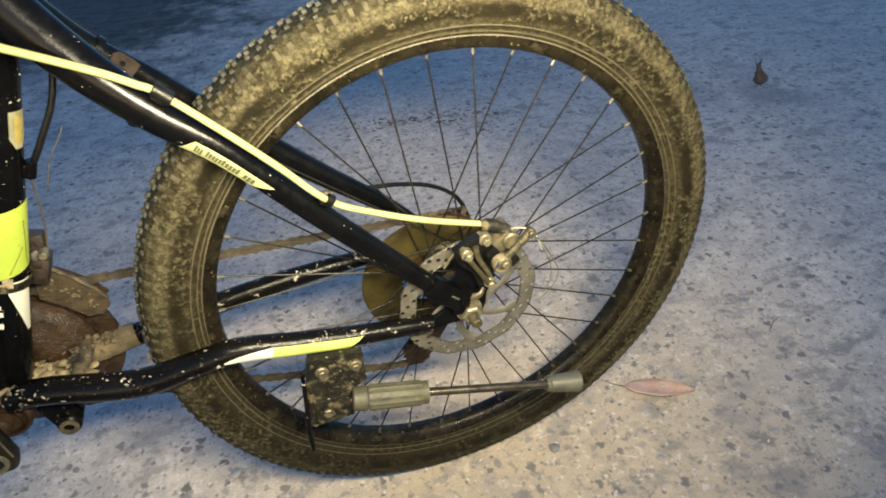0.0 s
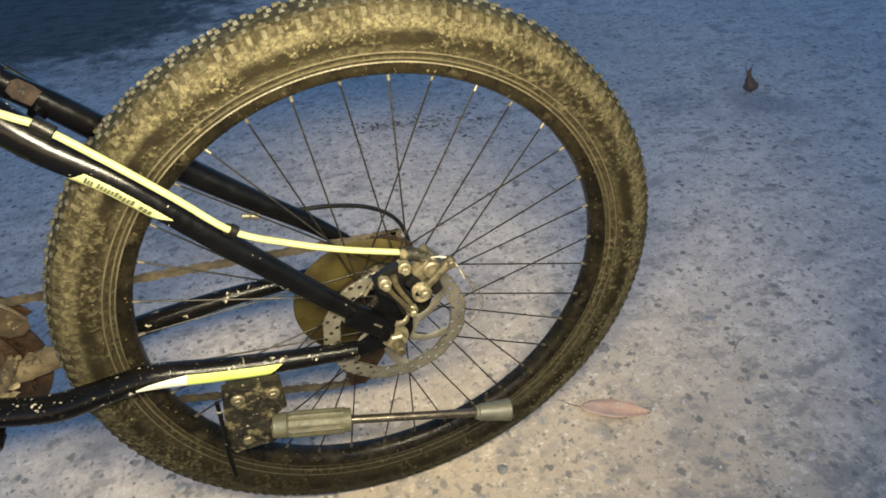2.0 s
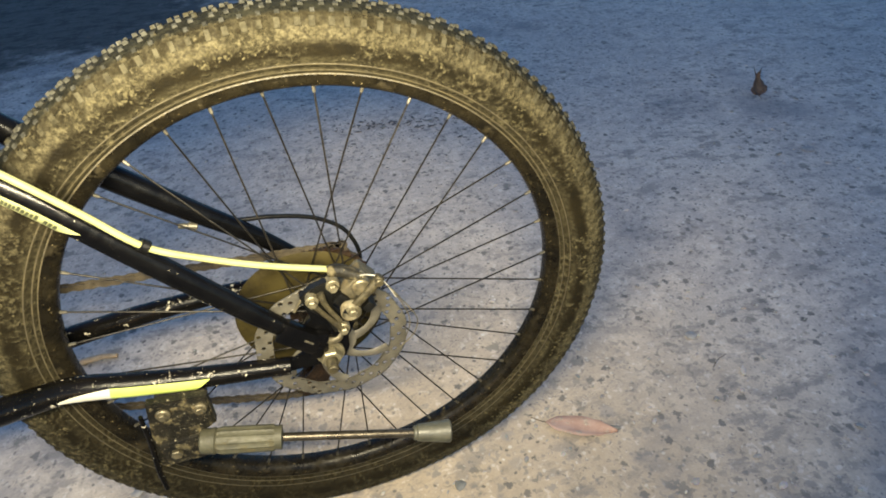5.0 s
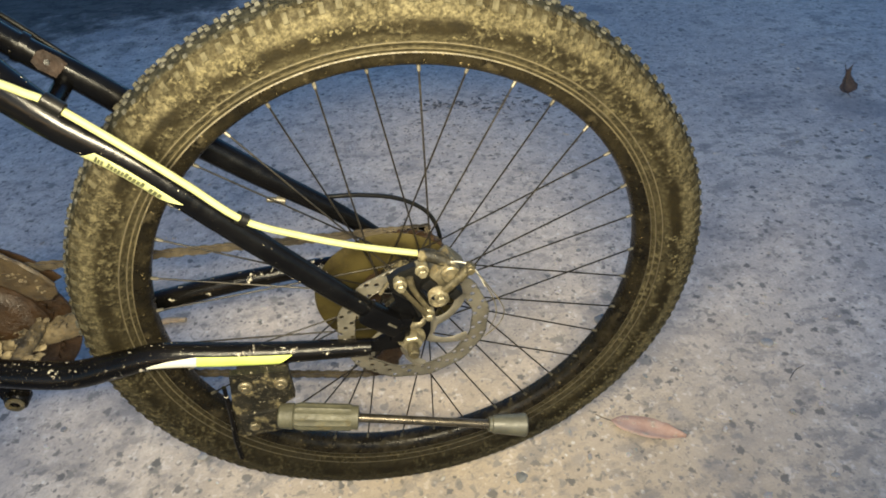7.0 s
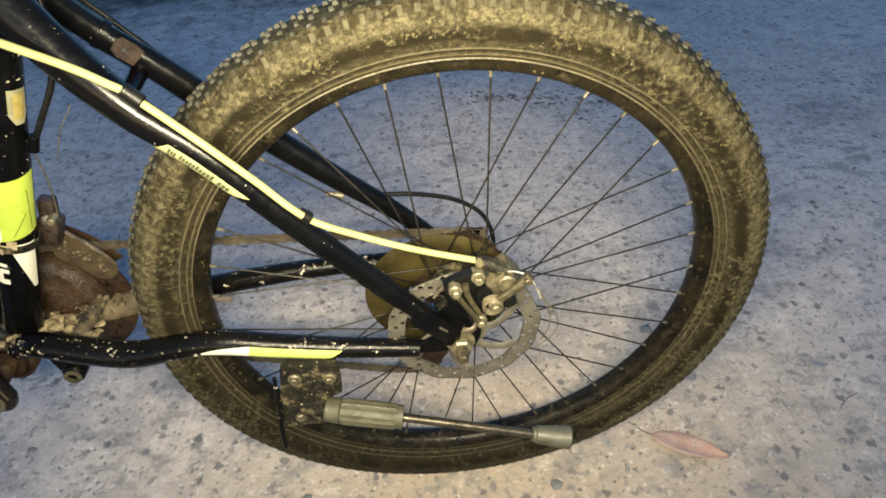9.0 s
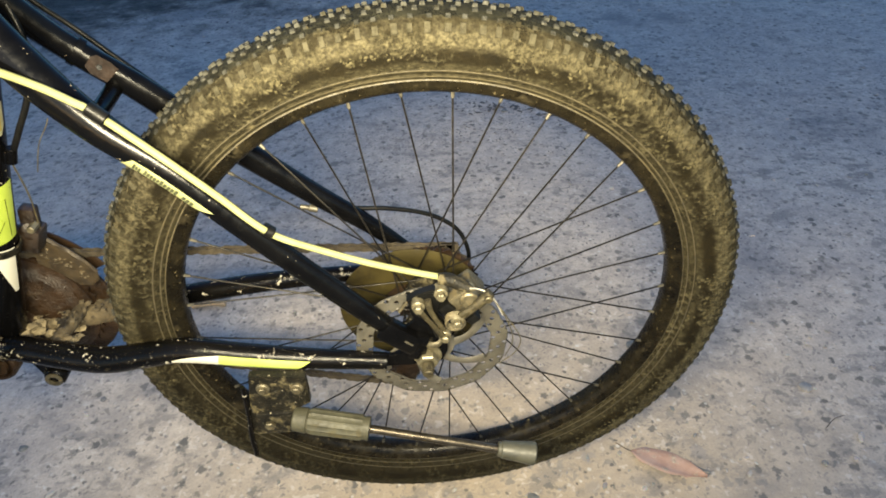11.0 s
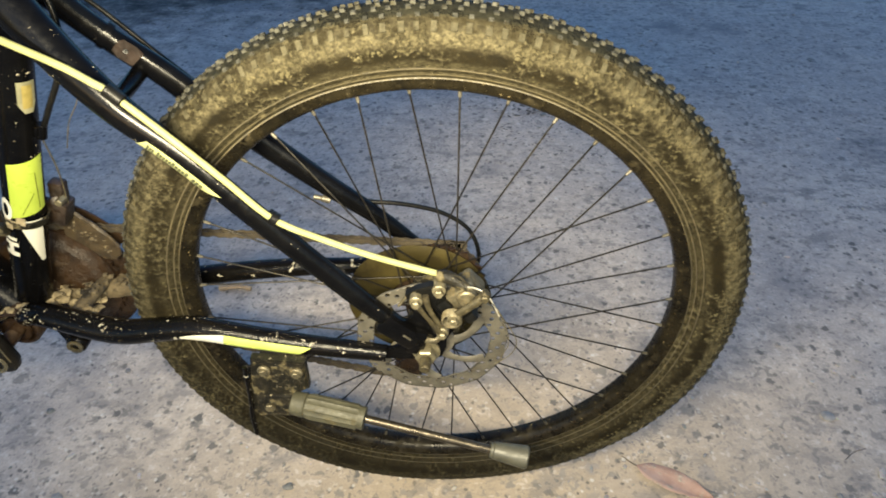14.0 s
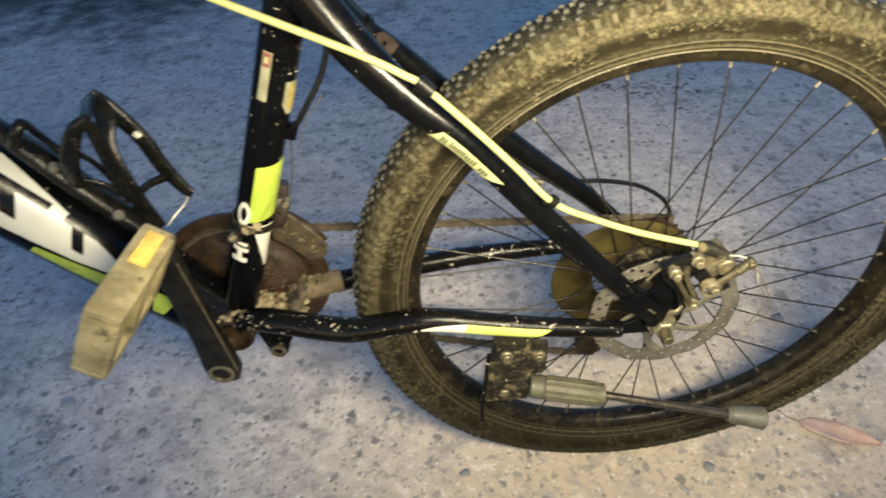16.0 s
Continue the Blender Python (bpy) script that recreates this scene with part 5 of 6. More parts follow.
def chain_path():
    """Closed way of the chain in the plane y = 0.047, as (x, z)."""
    pts = []
    ring, cog = (-0.474, 0.333, 0.083), (0.0, 0.34, 0.050)
    for k in range(25):
        a = radians(94 + (266 - 94) * k / 24)
        pts.append((ring[0] + ring[2] * math.cos(a), ring[1] + ring[2] * math.sin(a)))
    pts += [(-0.40, 0.243), (-0.272, 0.213), (-0.160, 0.183), (-0.083, 0.163)]
    for k in range(9):
        a = radians(250 + 160 * k / 8)
        pts.append((-0.044 + 0.020 * math.cos(a), 0.178 + 0.020 * math.sin(a)))
    for k in range(7):
        a = radians(230 - 150 * k / 6)
        pts.append((0.012 + 0.016 * math.cos(a), 0.262 + 0.016 * math.sin(a)))
    for k in range(15):
        a = radians(-60 + 150 * k / 14)
        pts.append((cog[0] + cog[2] * math.cos(a), cog[1] + cog[2] * math.sin(a)))
    return pts


def build_drive():
    # chainrings with teeth and a bash guard
    bm = bmesh.new()
    revolve(bm, [(0.030, 0.0580), (0.094, 0.0580), (0.1000, 0.0565), (0.1000, 0.0535), (0.094, 0.0520), (0.030, 0.0520)], 72, (-0.474, 0, 0.333), closed=True)
    crankset = part("crankset", bm, rusty, bicycle, "rust-brown muddy chainrings and crank arms")
    for r, y, teeth in ((0.083, 0.047, 42), (0.066, 0.039, 32), (0.048, 0.031, 22)):
        bm = bmesh.new()
        pts = []
        for j in range(teeth * 4):
            a = 2 * math.pi * j / (teeth * 4)
            q = r + (0.0022 if j % 4 == 0 else (-0.0022 if j % 4 == 2 else 0.0))
            pts.append((-0.474 + q * math.cos(a), 0.333 + q * math.sin(a)))
        plate(bm, pts, y - 0.0015, y + 0.0015, bevel=0)
        part("chainring", bm, rusty, crankset)
    bm = bmesh.new()
    revolve(bm, [(0.022, 0.0255), (0.034, 0.0250), (0.046, 0.0255), (0.0525, 0.0300), (0.060, 0.0320), (0.0675, 0.0345), (0.0705, 0.0390), (0.076, 0.0410), (0.081, 0.0425), (0.081, 0.0475), (0.022, 0.0475)], 96, (-0.474, 0, 0.333), closed=True)
    for v in bm.verts:
        if v.co.y < 0.046:
            v.co.y += 0.0022 * noise.noise(v.co * 60) + 0.0012 * noise.noise(v.co * 170)
    part("mud_crust", bm, rusty, crankset)
    bm = bmesh.new()
    revolve(bm, [(0.006, -0.070), (0.0085, -0.0690), (0.0085, 0.062), (0.006, 0.064)], 18, BB)
    revolve(bm, [(0.0165, -0.0405), (0.0165, -0.0360), (0.006, -0.0355)], 24, BB)
    part("spindle", bm, rusty, crankset)
    # arm on the near side, pointing up
    bm = bmesh.new()
    lean = radians(1.0)
    rings = []
    for up, y, half, thick in ((-0.0205, -0.0700, 0.0070, 0.0050), (-0.0175, -0.0700, 0.0150, 0.0085), (-0.006, -0.0700, 0.0192, 0.0100), (0.012, -0.0710, 0.0186, 0.0098), (0.045, -0.0725, 0.0160, 0.0082),
                               (0.095, -0.0765, 0.0146, 0.0074), (0.140, -0.0800, 0.0142, 0.0074), (0.165, -0.0815, 0.0146, 0.0076), (0.182, -0.0820, 0.0136, 0.0072), (0.1925, -0.0820, 0.0060, 0.0040)):
        cx, cz = -0.481 - up * math.sin(lean), 0.320 + up * math.cos(lean)
        ring = []
        for k in range(16):
            g = 2 * math.pi * k / 16
            c, d = math.cos(g), math.sin(g)
            ring.append(bm.verts.new((cx + math.copysign(abs(c) ** 0.55, c) * half, y + math.copysign(abs(d) ** 0.55, d) * thick, cz)))
        rings.append(ring)
    for x, y in zip(rings, rings[1:]):
        for k in range(16):
            bm.faces.new((x[k], x[(k + 1) % 16], y[(k + 1) % 16], y[k]))
    bm.faces.new(rings[0][::-1])
    bm.faces.new(rings[-1])
    bmesh.ops.recalc_face_normals(bm, faces=bm.faces[:])
    near_arm = bm
    bm = bmesh.new()
    tube(bm, [(-0.481 + 0.0180 - u * math.sin(lean) - 0.030 * u, -0.0785 - 0.060 * u, 0.320 + u, 0.0009) for u in (0.0, 0.045, 0.09, 0.135, 0.165)], seg=6)
    part("worn_edge", bm, dirty_steel, crankset, "thin line of bare metal along the crank's edge")
    bm = near_arm
    part("crank_arm", bm, crank_black, crankset, "black crank arm with scuffed edges", 50)
    bm = bmesh.new()
    revolve(bm, [(0.0140, -0.0795), (0.0138, -0.0812), (0.0098, -0.0812), (0.0090, -0.0760), (0.0, -0.0755)], 28, (-0.481, -0.0002, 0.318))
    part("crank_bolt", bm, pale_zinc, crankset)
    # chain of links
    loop = chain_path()
    dense = spline([(x, 0.047, z) for x, z in loop] + [(loop[0][0], 0.047, loop[0][1])], 8)
    walk_len, marks, step = 0.0, [], 0.0127
    last = dense[0]
    marks.append(np.array(last))
    for p in dense[1:]:
        while np.linalg.norm(p - last) >= step - walk_len:
            d = p - last
            u = d / np.linalg.norm(d)
            last = last + u * (step - walk_len)
            marks.append(np.array(last))
            walk_len = 0.0
        walk_len += np.linalg.norm(p - last)
        last = p
    bm = bmesh.new()
    for k, (p, q) in enumerate(zip(marks, marks[1:] + marks[:1])):
        if np.linalg.norm(q - p) > 0.02:
            continue
        off = 0.0030 if k % 2 else 0.0019
        for s in (-1, 1):
            y = 0.047 + s * off
            n_ = np.array([-(q - p)[2], 0, (q - p)[0]])
            n_ = n_ / np.linalg.norm(n_)
            u = (q - p) / np.linalg.norm(q - p)
            outline = []
            for f, hgt in ((-0.34, 0.0), (-0.2, 0.0036), (0.1, 0.0041), (0.5, 0.0030), (0.9, 0.0041), (1.2, 0.0036), (1.34, 0.0)):
                outline.append(p + (q - p) * f + n_ * hgt)
            for f, hgt in ((1.2, 0.0036), (0.9, 0.0041), (0.5, 0.0030), (0.1, 0.0041), (-0.2, 0.0036)):
                outline.append(p + (q - p) * f - n_ * hgt)
            plate(bm, [(o[0], o[2]) for o in outline], y - 0.0005, y + 0.0005, bevel=0)
        rod(bm, (p[0], 0.0432, p[2]), (p[0], 0.0508, p[2]), 0.0018, seg=6)
    part("chain", bm, chain_mud, bicycle, "mud-brown drive chain")
    # front derailleur: clamp, body, cage
    bm = bmesh.new()
    revolve(bm, [(0.0200, -0.0045), (0.0215, -0.0035), (0.0215, 0.0035), (0.0200, 0.0045)], 28, closed=True)
    ax = (Vector(SEAT_TUBE[1][:3]) - Vector(SEAT_TUBE[0][:3])).normalized()
    bmesh.ops.transform(bm, matrix=Matrix.Translation((-0.4240, 0, 0.4640)) @ ax.to_track_quat("Y", "Z").to_matrix().to_4x4(), verts=bm.verts[:])
    block(bm, (-0.4400, -0.0190, 0.4580), (0.010, 0.010, 0.012), None, 0.002)
    changer = part("front_derailleur", bm, bracket_black, bicycle, "muddy front derailleur clamped to the seat tube")
    bm = bmesh.new()
    rod(bm, (-0.4400, -0.0200, 0.4590), (-0.4425, -0.0270, 0.4600), 0.0042, seg=14, ease=0.0008)
    rod(bm, (-0.4422, -0.0265, 0.4599), (-0.4432, -0.0292, 0.4604), 0.0030, sides=6, ease=0.0005)
    part("clamp_bolt", bm, pale_zinc, changer)
    bm = bmesh.new()
    for k, (f0, f1, a0, a1) in enumerate(((0.196, 0.206, 58, 104), (0.200, 0.214, 96, 118), (0.192, 0.202, 70, 88))):
        patch(bm, SEAT_TUBE, 0.0020 + 0.0006 * k, f0, f1, a0, a1, seg=8)
    for v in bm.verts:
        v.co += Vector((0.2, -1, 0.2)) * 0.0014 * noise.noise(v.co * 240)
    part("mud_smear", bm, caked_mud, changer)
    bm = bmesh.new()
    block(bm, (-0.406, 0.026, 0.452), (0.022, 0.022, 0.030), pose(0, 0, 0, 0, 24, 0), 0.004)
    block(bm, (-0.398, 0.026, 0.474), (0.015, 0.014, 0.030), pose(0, 0, 0, 0, 14, 0), 0.003)
    lump(bm, (-0.402, 0.020, 0.462), (0.010, 0.006, 0.012), 4.0)
    part("linkage", bm, dark_rust, changer)
    bm = bmesh.new()
    rod(bm, (-0.392, 0.022, 0.470), (-0.391, 0.008, 0.471), 0.0040, sides=6, ease=0.0008)
    part("pivot_bolt", bm, pale_zinc, changer)
    # cage: an inner plate with a rolled upper edge, and the outer one behind the chain
    bm = bmesh.new()
    plate(bm, [(-0.4225, 0.4090), (-0.4180, 0.4360), (-0.4080, 0.4480), (-0.3930, 0.4340), (-0.3760, 0.4120), (-0.3650, 0.3930), (-0.3660, 0.3820), (-0.3760, 0.3740), (-0.3900, 0.3750), (-0.4050, 0.3930)],
          0.0330, 0.0355, bevel=0.0008)
    tube(bm, [(-0.4080, 0.0340, 0.4480, 0.0022), (-0.3930, 0.0340, 0.4340, 0.0024), (-0.3760, 0.0340, 0.4120, 0.0024), (-0.3650, 0.0340, 0.3930, 0.0020)], seg=8)
    for v in bm.verts:
        v.co.y += 0.0012 * noise.noise(v.co * 130)
    inner = part("cage_plate", bm, cage_clay, changer, "tan mud-coated derailleur cage plate")
    bm = bmesh.new()
    out = []
    for radius, spread in ((0.118, range(9)), (0.098, range(8, -1, -1))):
        for k in spread:
            g = radians(80 - 54 * k / 8)
            out.append((-0.474 + radius * math.cos(g), 0.333 + radius * math.sin(g)))
    plate(bm, out, 0.0560, 0.0580, bevel=0)
    part("cage_plate", bm, rusty, changer)
    rnd = random.Random(8)
    bm = bmesh.new()
    for k in range(22):
        t = rnd.random()
        lump(bm, (-0.412 + 0.040 * t + rnd.uniform(-0.006, 0.006), 0.0325, 0.432 - 0.050 * t + rnd.uniform(-0.008, 0.008)), (rnd.uniform(0.001, 0.0035), 0.0012, rnd.uniform(0.0008, 0.0026)), k + 5.0, 0.8, 1)
    part("mud_crust", bm, stay_mud, inner, "", 60)["kind"] = "stuff"
    # rear derailleur
    bm = bmesh.new()
    rod(bm, (0.012, 0.066, 0.316), (0.012, 0.082, 0.316), 0.010, seg=18, ease=0.002)
    tube(bm, [(0.012, 0.080, 0.312, 0.0100), (0.022, 0.084, 0.290, 0.0110), (0.014, 0.078, 0.266, 0.0120)], seg=14)
    shifter = part("rear_derailleur", bm, black_plastic, bicycle, "dirty black rear derailleur with two jockey wheels")
    for y in (0.0405, 0.0535):
        bm = bmesh.new()
        plate(bm, [(0.024, 0.272), (0.010, 0.278), (-0.002, 0.262), (-0.040, 0.204), (-0.062, 0.184), (-0.058, 0.162), (-0.038, 0.158), (-0.024, 0.178), (0.024, 0.252)], y - 0.001, y + 0.001, bevel=0)
        part("cage_plate", bm, rusty, shifter)
    for x, z in ((0.012, 0.262), (-0.044, 0.178)):
        bm = bmesh.new()
        pts = []
        for j in range(44):
            a = 2 * math.pi * j / 44
            q = 0.017 + (0.0028 if j % 4 == 0 else (-0.0028 if j % 4 == 2 else 0.0))
            pts.append((x + q * math.cos(a), z + q * math.sin(a)))
        plate(bm, pts, 0.0455, 0.0485, bevel=0)
        rod(bm, (x, 0.036, z), (x, 0.058, z), 0.0045, seg=10)
        part("jockey_wheel", bm, rusty, shifter)
    bm = bmesh.new()
    tube(bm, [(-0.118, 0.060, 0.456), (-0.082, 0.064, 0.438), (-0.040, 0.072, 0.428), (0.002, 0.080, 0.412), (0.032, 0.082, 0.391), (0.046, 0.080, 0.368), (0.050, 0.078, 0.340), (0.038, 0.080, 0.312)],
         0.0027, seg=10)
    part("gear_cable", bm, black_plastic, bicycle, "black looping gear cable housing")
    bm = bmesh.new()
    rod(bm, (-0.135, 0.0595, 0.4460), (-0.125, 0.0600, 0.4435), 0.0032, seg=12, ease=0.0008)
    rod(bm, (-0.126, 0.0600, 0.4438), (-0.116, 0.0605, 0.4405), 0.0042, seg=10, ease=0.0008)
    part("cable_adjuster", bm, nipple_metal, bicycle)
    # cable down the seat tube
    bm = bmesh.new()
    tube(bm, [(-0.318, 0.018, 0.690), (-0.314, 0.012, 0.655), (-0.326, 0.004, 0.615), (-0.345, 0.000, 0.585), (-0.3600, 0.0, 0.5640)], 0.0028, seg=10)
    part("gear_cable", bm, black_plastic, bicycle)
    bm = bmesh.new()
    rod(bm, (-0.360, 0.0, 0.5680), (-0.3665, 0.0, 0.5530), 0.0048, seg=12, ease=0.0008)
    block(bm, (-0.3690, 0, 0.560), (0.012, 0.008, 0.012), None, 0.0015)
    part("cable_stop", bm, black_paint, bicycle)
    bm = bmesh.new()
    tube(bm, [(-0.3665, 0.0, 0.553), (-0.376, 0.012, 0.510), (-0.392, 0.024, 0.462)], 0.0008, seg=6)
    part("gear_wire", bm, dirty_steel, bicycle)
    bm = bmesh.new()
    tube(bm, [(-0.336, 0.030, 0.580), (-0.341, 0.030, 0.572), (-0.356, 0.030, 0.553), (-0.368, 0.028, 0.526)], 0.0005, seg=6)
    part("frayed_wire", bm, dirty_steel, bicycle)
    bm = bmesh.new()
    tube(bm, [(-0.345, 0.034, 0.730), (-0.318, 0.050, 0.680), (-0.296, 0.062, 0.648), (-0.262, 0.070, 0.604), (-0.190, 0.076, 0.524), (-0.118, 0.066, 0.458)], 0.0026, seg=10)
    part("gear_cable", bm, black_plastic, bicycle)
    # chain device and plate beneath the bottom bracket
    bm = bmesh.new()
    plate(bm, [(-0.462, 0.318), (-0.430, 0.322), (-0.420, 0.290), (-0.434, 0.266), (-0.452, 0.276)], -0.012, -0.004, bevel=0.0015)
    rod(bm, (-0.438, -0.018, 0.279), (-0.438, 0.0, 0.279), 0.012, seg=18, ease=0.002)
    guide = part("cable_guide", bm, muddy_black, bicycle)
    bm = bmesh.new()
    revolve(bm, [(0.0095, -0.0185), (0.0095, -0.0205), (0.0055, -0.0205), (0.0055, -0.0175)], 20, (-0.438, 0, 0.279))
    part("ring", bm, dirty_steel, guide)


build_drive()


def build_pedal(hub, label, near):
    """A platform pedal with its axle along y; near: it points towards -y."""
    s = -1 if near else 1
    skew = Matrix.Translation(hub) @ pose(0, 0, 0, 0, 0, -7 if near else 0) @ Matrix.Translation(-Vector(hub))
    c = Vector((hub[0], hub[1] + s * 0.060, hub[2]))
    m = pose(0, 0, 0, 0, -58 if near else 20, 0)

    def piece(name, bm, material, parent, label=""):
        bmesh.ops.transform(bm, matrix=skew, verts=bm.verts[:])
        return part(name, bm, material, parent, label)

    bm = bmesh.new()
    rod(bm, (hub[0], hub[1], hub[2]), (hub[0], hub[1] + s * 0.100, hub[2]), 0.0085, 0.0075, seg=16, ease=0.001)
    rod(bm, (hub[0], hub[1] + s * 0.014, hub[2]), (hub[0], hub[1] + s * 0.022, hub[2]), 0.0120, seg=18, ease=0.0015)
    p = piece("pedal", bm, pedal_body, bicycle, label)
    for sx in (-1, 1):
        bm = bmesh.new()
        block(bm, c + m @ Vector((sx * 0.036, 0, 0)), (0.012, 0.100, 0.029), m, 0.005)
        piece("side_rail", bm, pedal_body, p)
    for k in (-1, 0, 1):
        bm = bmesh.new()
        block(bm, c + Vector((0, k * 0.043, 0)), (0.070, 0.014, 0.028), m, 0.003)
        piece("cross_bar", bm, pedal_body, p)
    for sx in (-1, 1):
        bm = bmesh.new()
        block(bm, c + m @ Vector((sx * 0.0430, -s * 0.022, 0)), (0.004, 0.036, 0.014), m, 0.001)
        piece("reflector", bm, reflector_amber, p, "amber reflector")
    rnd = random.Random(4)
    for k in range(6):
        bm = bmesh.new()
        q = rnd.uniform(0.003, 0.006)
        lump(bm, c + m @ Vector((rnd.choice((-0.041, 0.041)), rnd.uniform(-0.045, 0.045), rnd.uniform(-0.010, 0.010))), (q * 0.3, q * 1.7, q), k + 30.0, 0.8, 2)
        piece("mud_clod", bm, caked_mud, p)
    return p


build_pedal((-0.4835, -0.088, 0.5000), "worn muddy pedal with amber reflectors", True)


def build_bottle_cage():
    bm = bmesh.new()
    tube(bm, [(-0.522, -0.004, 0.452, 0.006), (-0.545, -0.004, 0.478, 0.009), (-0.575, -0.004, 0.520, 0.010), (-0.604, -0.003, 0.560, 0.009), (-0.640, 0, 0.606, 0.006)], seg=16, flat=1.5)
    cage = part("bottle_cage", bm, cage_plastic, bicycle, "dusty black plastic bottle cage on the down tube")
    arms = (
        # far arm, a broad flat strap with a stub at its lower end
        (0.55, [(-0.553, 0.040, 0.594, 0.0060), (-0.545, 0.041, 0.580, 0.0095), (-0.525, 0.042, 0.544, 0.0090), (-0.514, 0.040, 0.509, 0.0088), (-0.500, 0.038, 0.481, 0.0075), (-0.493, 0.037, 0.475, 0.0060)]),
        # broad back strap from the top down to the foot
        (0.50, [(-0.548, 0.036, 0.590, 0.0080), (-0.541, 0.025, 0.575, 0.0120), (-0.543, 0.010, 0.556, 0.0120), (-0.537, 0.002, 0.529, 0.0105), (-0.531, 0.000, 0.500, 0.0100), (-0.527, 0.004, 0.462, 0.0120)]),
        # near arm: a wide front leg, the turn at the top and a thin rear leg
        (0.60, [(-0.570, -0.016, 0.530, 0.0080), (-0.560, -0.028, 0.556, 0.0085), (-0.547, -0.035, 0.578, 0.0080), (-0.532, -0.040, 0.598, 0.0065), (-0.520, -0.038, 0.606, 0.0050)]),
        (0.60, [(-0.523, -0.038, 0.604, 0.0060), (-0.522, -0.034, 0.592, 0.0060), (-0.527, -0.025, 0.558, 0.0058), (-0.530, -0.015, 0.524, 0.0056), (-0.531, -0.009, 0.503, 0.0070)]),
        # hoop that joins the two arms over the top
        (0.80, [(-0.522, -0.036, 0.605, 0.0052), (-0.531, -0.012, 0.603, 0.0060), (-0.541, 0.012, 0.597, 0.0062), (-0.548, 0.034, 0.589, 0.0060)]),
        # struts
        (0.80, [(-0.531, -0.002, 0.502, 0.0045), (-0.524, 0.018, 0.502, 0.0042), (-0.515, 0.036, 0.498, 0.0050)]),
        (0.80, [(-0.548, -0.030, 0.572, 0.0032), (-0.541, -0.020, 0.551, 0.0030), (-0.533, -0.012, 0.515, 0.0032)]),
        (0.80, [(-0.566, -0.016, 0.535, 0.0036), (-0.551, -0.012, 0.526, 0.0034), (-0.538, -0.006, 0.508, 0.0040)]),
        # small loop at the upper end
        (0.70, [(-0.608, -0.016, 0.574, 0.0060), (-0.597, -0.020, 0.588, 0.0055), (-0.592, -0.012, 0.594, 0.0052), (-0.594, 0.000, 0.578, 0.0052), (-0.587, 0.002, 0.564, 0.0052), (-0.574, 0.000, 0.548, 0.0052)]),
    )
    for flat, pts in arms:
        bm = bmesh.new()
        tube(bm, pts, seg=12, steps=5, flat=flat)
        part("cage_arm", bm, cage_plastic, cage)
    for c in ((-0.548, -0.016, 0.490), (-0.584, -0.016, 0.548)):
        bm = bmesh.new()
        q = Vector(c)
        rod(bm, q, q + Vector((0.004, -0.003, 0.004)), 0.0055, seg=14, ease=0.001)
        part("bolt", bm, nipple_metal, cage)
    bm = bmesh.new()
    lump(bm, (-0.5235, 0.036, 0.549), (0.0040, 0.0030, 0.0040), 3.0, 0.5, 2)
    part("mud_clod", bm, white_paint, cage)
    bm = bmesh.new()
    tube(bm, [(-0.497, 0.036, 0.475), (-0.503, 0.032, 0.466), (-0.514, 0.022, 0.458), (-0.520, 0.012, 0.453)], 0.0011, seg=6)
    part("wire_tie", bm, wire_strand, cage, "twisted pale wire tie")


build_bottle_cage()


# ---------------------------------------------------------------- things on the ground
def build_leaf(name, base, length, width, turn, lift, material, label, curl=0.25, torn=False):
    bm = bmesh.new()
    n = 12
    rows = []
    rnd = random.Random(int(length * 1e4))
    for i in range(n + 1):
        u = i / n
        w = width * math.sin(math.pi * min(1, u ** 0.8)) * (1 + 0.12 * rnd.uniform(-1, 1)) + 0.0006
        if torn:
            w = width * (0.62 + 0.30 * math.sin(5.5 * u + 0.6)) * (1 + 0.15 * rnd.uniform(-1, 1))
        row = []
        for k in range(5):
            v = (k - 2) / 2
            h = curl * width * (abs(v) ** 1.5) * (0.6 + 0.6 * u) + 0.003 * math.sin(u * 5 + k) * width / 0.03
            row.append(bm.verts.new((u * length, v * w, 0.002 + h + lift * u * u * length)))
        rows.append(row)
    for i in range(n):
        for k in range(4):
            bm.faces.new((rows[i][k], rows[i + 1][k], rows[i + 1][k + 1], rows[i][k + 1]))
    me = finish(bm, name, material, 60)
    ob = new(name, me)
    ob.matrix_basis = pose(*base, 0, 0, turn)
    sol = ob.modifiers.new("thickness", "SOLIDIFY")
    sol.thickness = 0.0006
    stem_bm = bmesh.new()
    tube(stem_bm, [(0.004, 0, 0.002, 0.0009), (-0.010, 0.002, 0.002, 0.0008), (-0.024, 0.006, 0.0016, 0.0007)], seg=6)
    part("stem", stem_bm, twig_bark, ob)
    return tagged(ob, label, "leaf")


build_leaf("dry_leaf", (0.284, 0.012, 0.0), 0.108, 0.019, -28, 0.01, leaf_red, "dry reddish leaf lying on the concrete")
build_leaf("dry_leaf", (1.335, 0.905, 0.0), 0.040, 0.026, 84, 1.3, leaf_brown, "torn dark brown leaf curled and standing up", 0.8, True)


def build_twig(name, pts, r, material, label):
    bm = bmesh.new()
    tube(bm, [(*p, r * (1 - 0.12 * k)) for k, p in enumerate(pts)], seg=8)
    return tagged(new(name, finish(bm, name, material)), label, "twig")


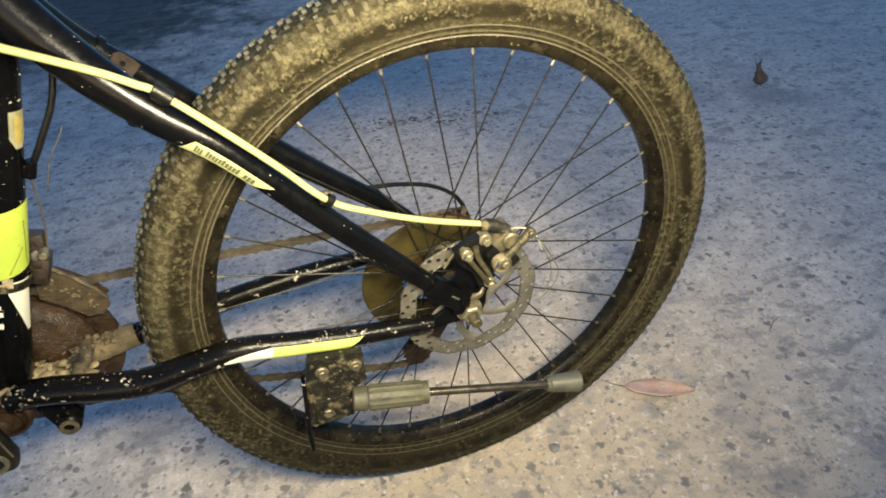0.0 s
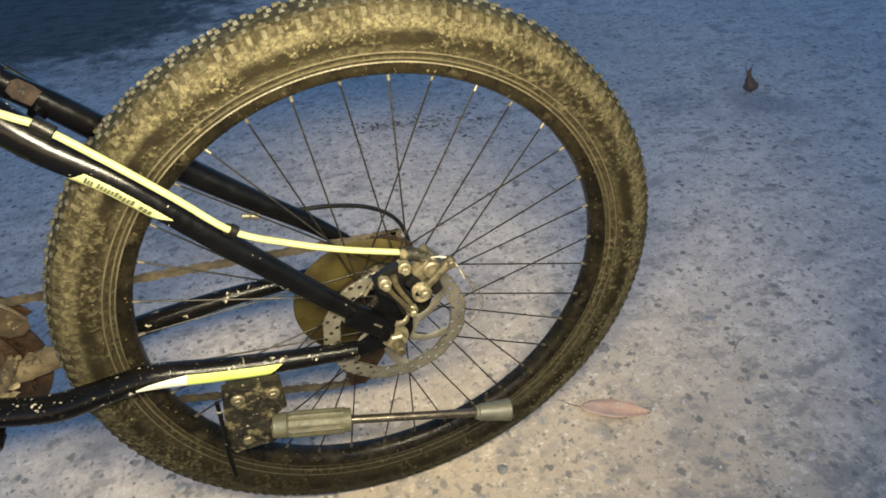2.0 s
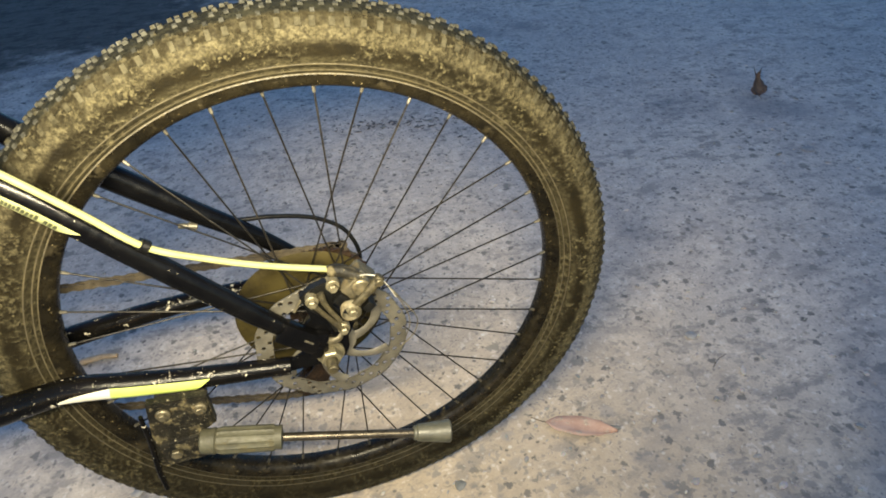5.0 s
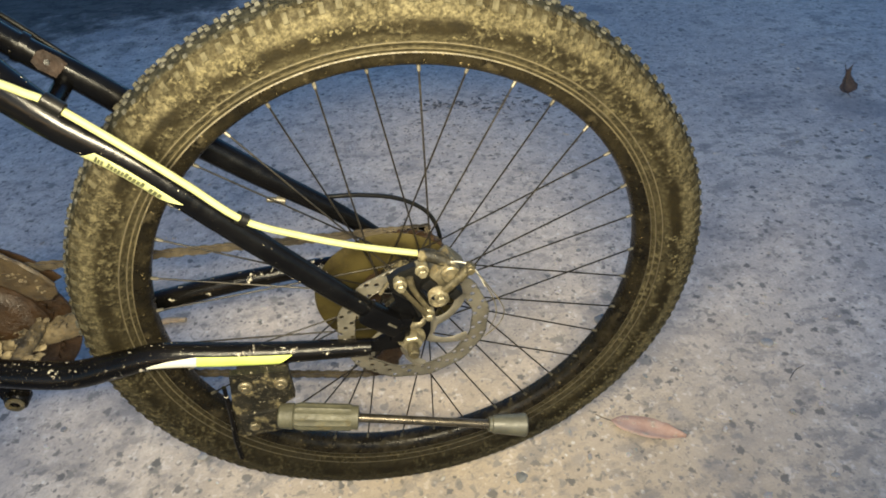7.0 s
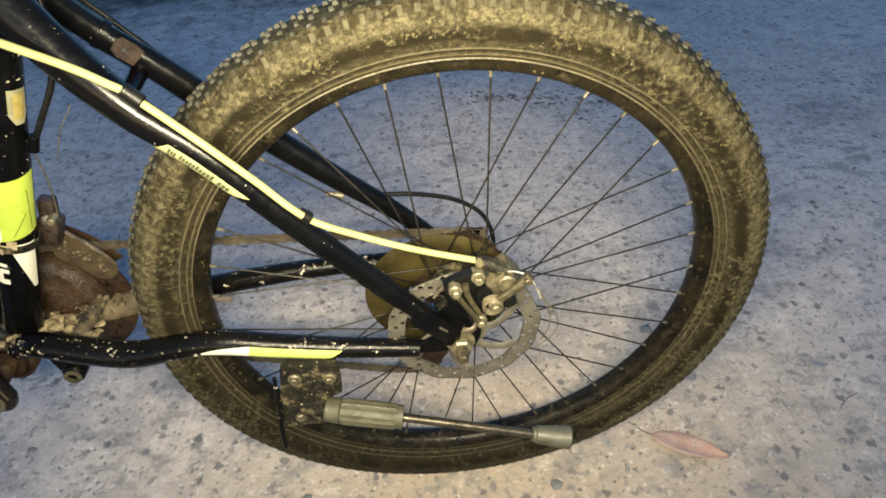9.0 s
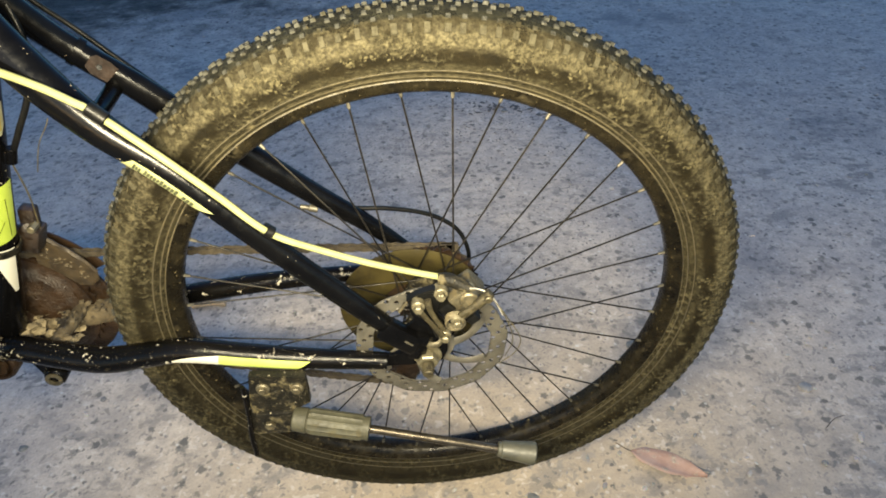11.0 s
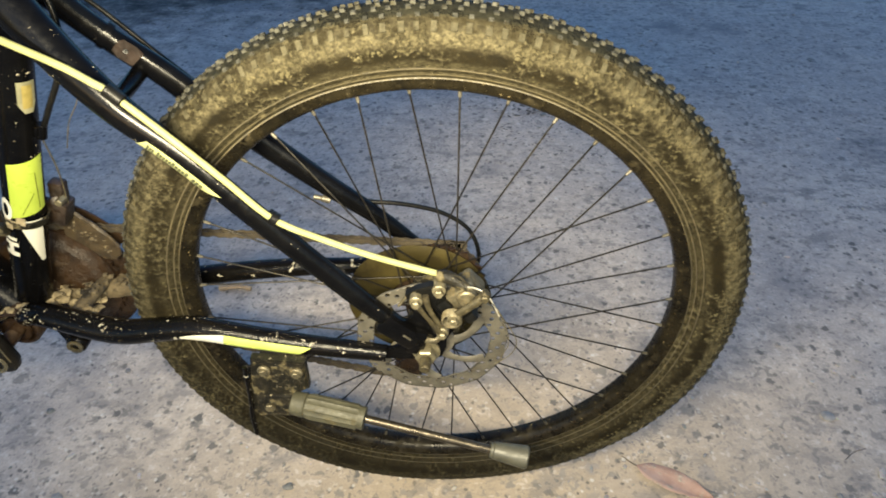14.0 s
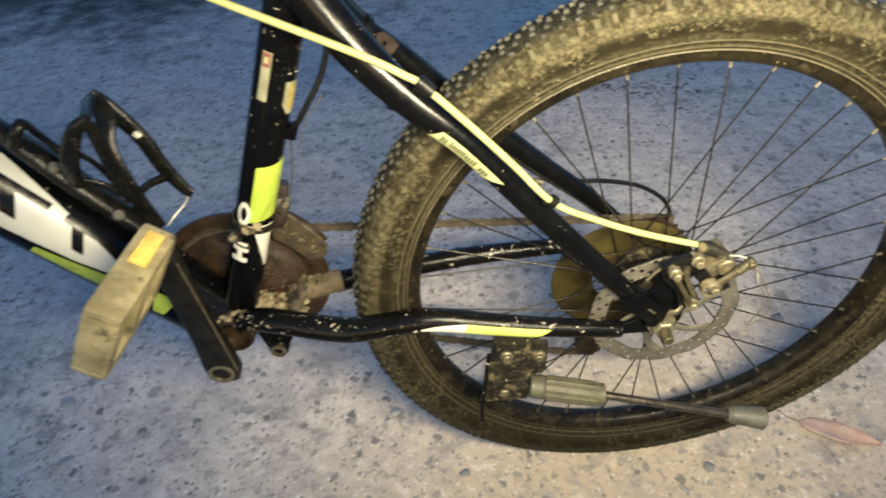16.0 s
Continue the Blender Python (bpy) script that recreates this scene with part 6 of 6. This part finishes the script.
build_twig("twig", [(0.590, 0.030, 0.002), (0.608, 0.043, 0.003), (0.628, 0.050, 0.002)], 0.0007, twig_bark, "short dark twig on the concrete")
build_twig("stick", [(-0.465, 0.385, 0.005), (-0.430, 0.388, 0.006), (-0.400, 0.383, 0.005)], 0.0062, stick_wood, "short pale broken stick on the concrete")


def build_stone(place, size, turn, seed, material, label):
    """A flat, ragged stone bedded in the ground."""
    bm = bmesh.new()
    made = bmesh.ops.create_icosphere(bm, subdivisions=2, radius=1.0)["verts"]
    for v in made:
        d = 1 + 0.45 * noise.noise(v.co * 1.3 + Vector((seed, seed * 0.7, -seed))) + 0.2 * noise.noise(v.co * 3.5 + Vector((seed, 2, seed)))
        v.co = Vector((v.co.x * size[0] * d, v.co.y * size[1] * d, max(v.co.z, -0.4) * size[2] * d))
    ob = new("stone", finish(bm, "stone", material, 60))
    ob.matrix_basis = pose(*place, 0, 0, turn)
    return tagged(ob, label, "stone", "loose stones on the ground")


stone_dark = surface("dark_stone", (0.085, 0.088, 0.086), (0.13, 0.13, 0.125), 90, (0.75, 0.9), 0.0, 0.4, 500)
stone_grey = surface("grey_stone", (0.15, 0.15, 0.145), (0.22, 0.21, 0.20), 90, (0.75, 0.9), 0.0, 0.4, 500)
for k, (x, y, a, b, dark) in enumerate((
        (1.245, 0.594, 0.020, 0.012, 0), (1.165, 0.600, 0.011, 0.004, 1), (1.018, 0.270, 0.009, 0.007, 0), (0.880, -0.052, 0.014, 0.004, 1), (0.864, -0.103, 0.008, 0.006, 1),
        (0.600, 0.109, 0.010, 0.009, 0), (0.348, 0.222, 0.012, 0.010, 1), (-0.738, 0.076, 0.009, 0.008, 1), (-0.652, 0.088, 0.008, 0.007, 1), (-0.844, 0.031, 0.013, 0.009, 0),
        (-0.886, 0.143, 0.016, 0.010, 0), (-0.225, -0.034, 0.008, 0.006, 1), (0.127, -0.050, 0.008, 0.008, 1), (0.376, -0.024, 0.014, 0.0035, 1), (0.238, 1.138, 0.010, 0.008, 1),
        (0.378, 1.129, 0.009, 0.008, 1), (-0.560, -0.060, 0.010, 0.007, 0), (-0.330, 0.080, 0.009, 0.007, 0))):
    build_stone((x, y, -0.0012), (a, b, 0.0024), 20 * math.sin(k * 2.3), 1.7 * k + 0.4, stone_dark if dark else stone_grey,
                "small dark grey stone bedded in concrete" if dark else "pale grey stone bedded in concrete")
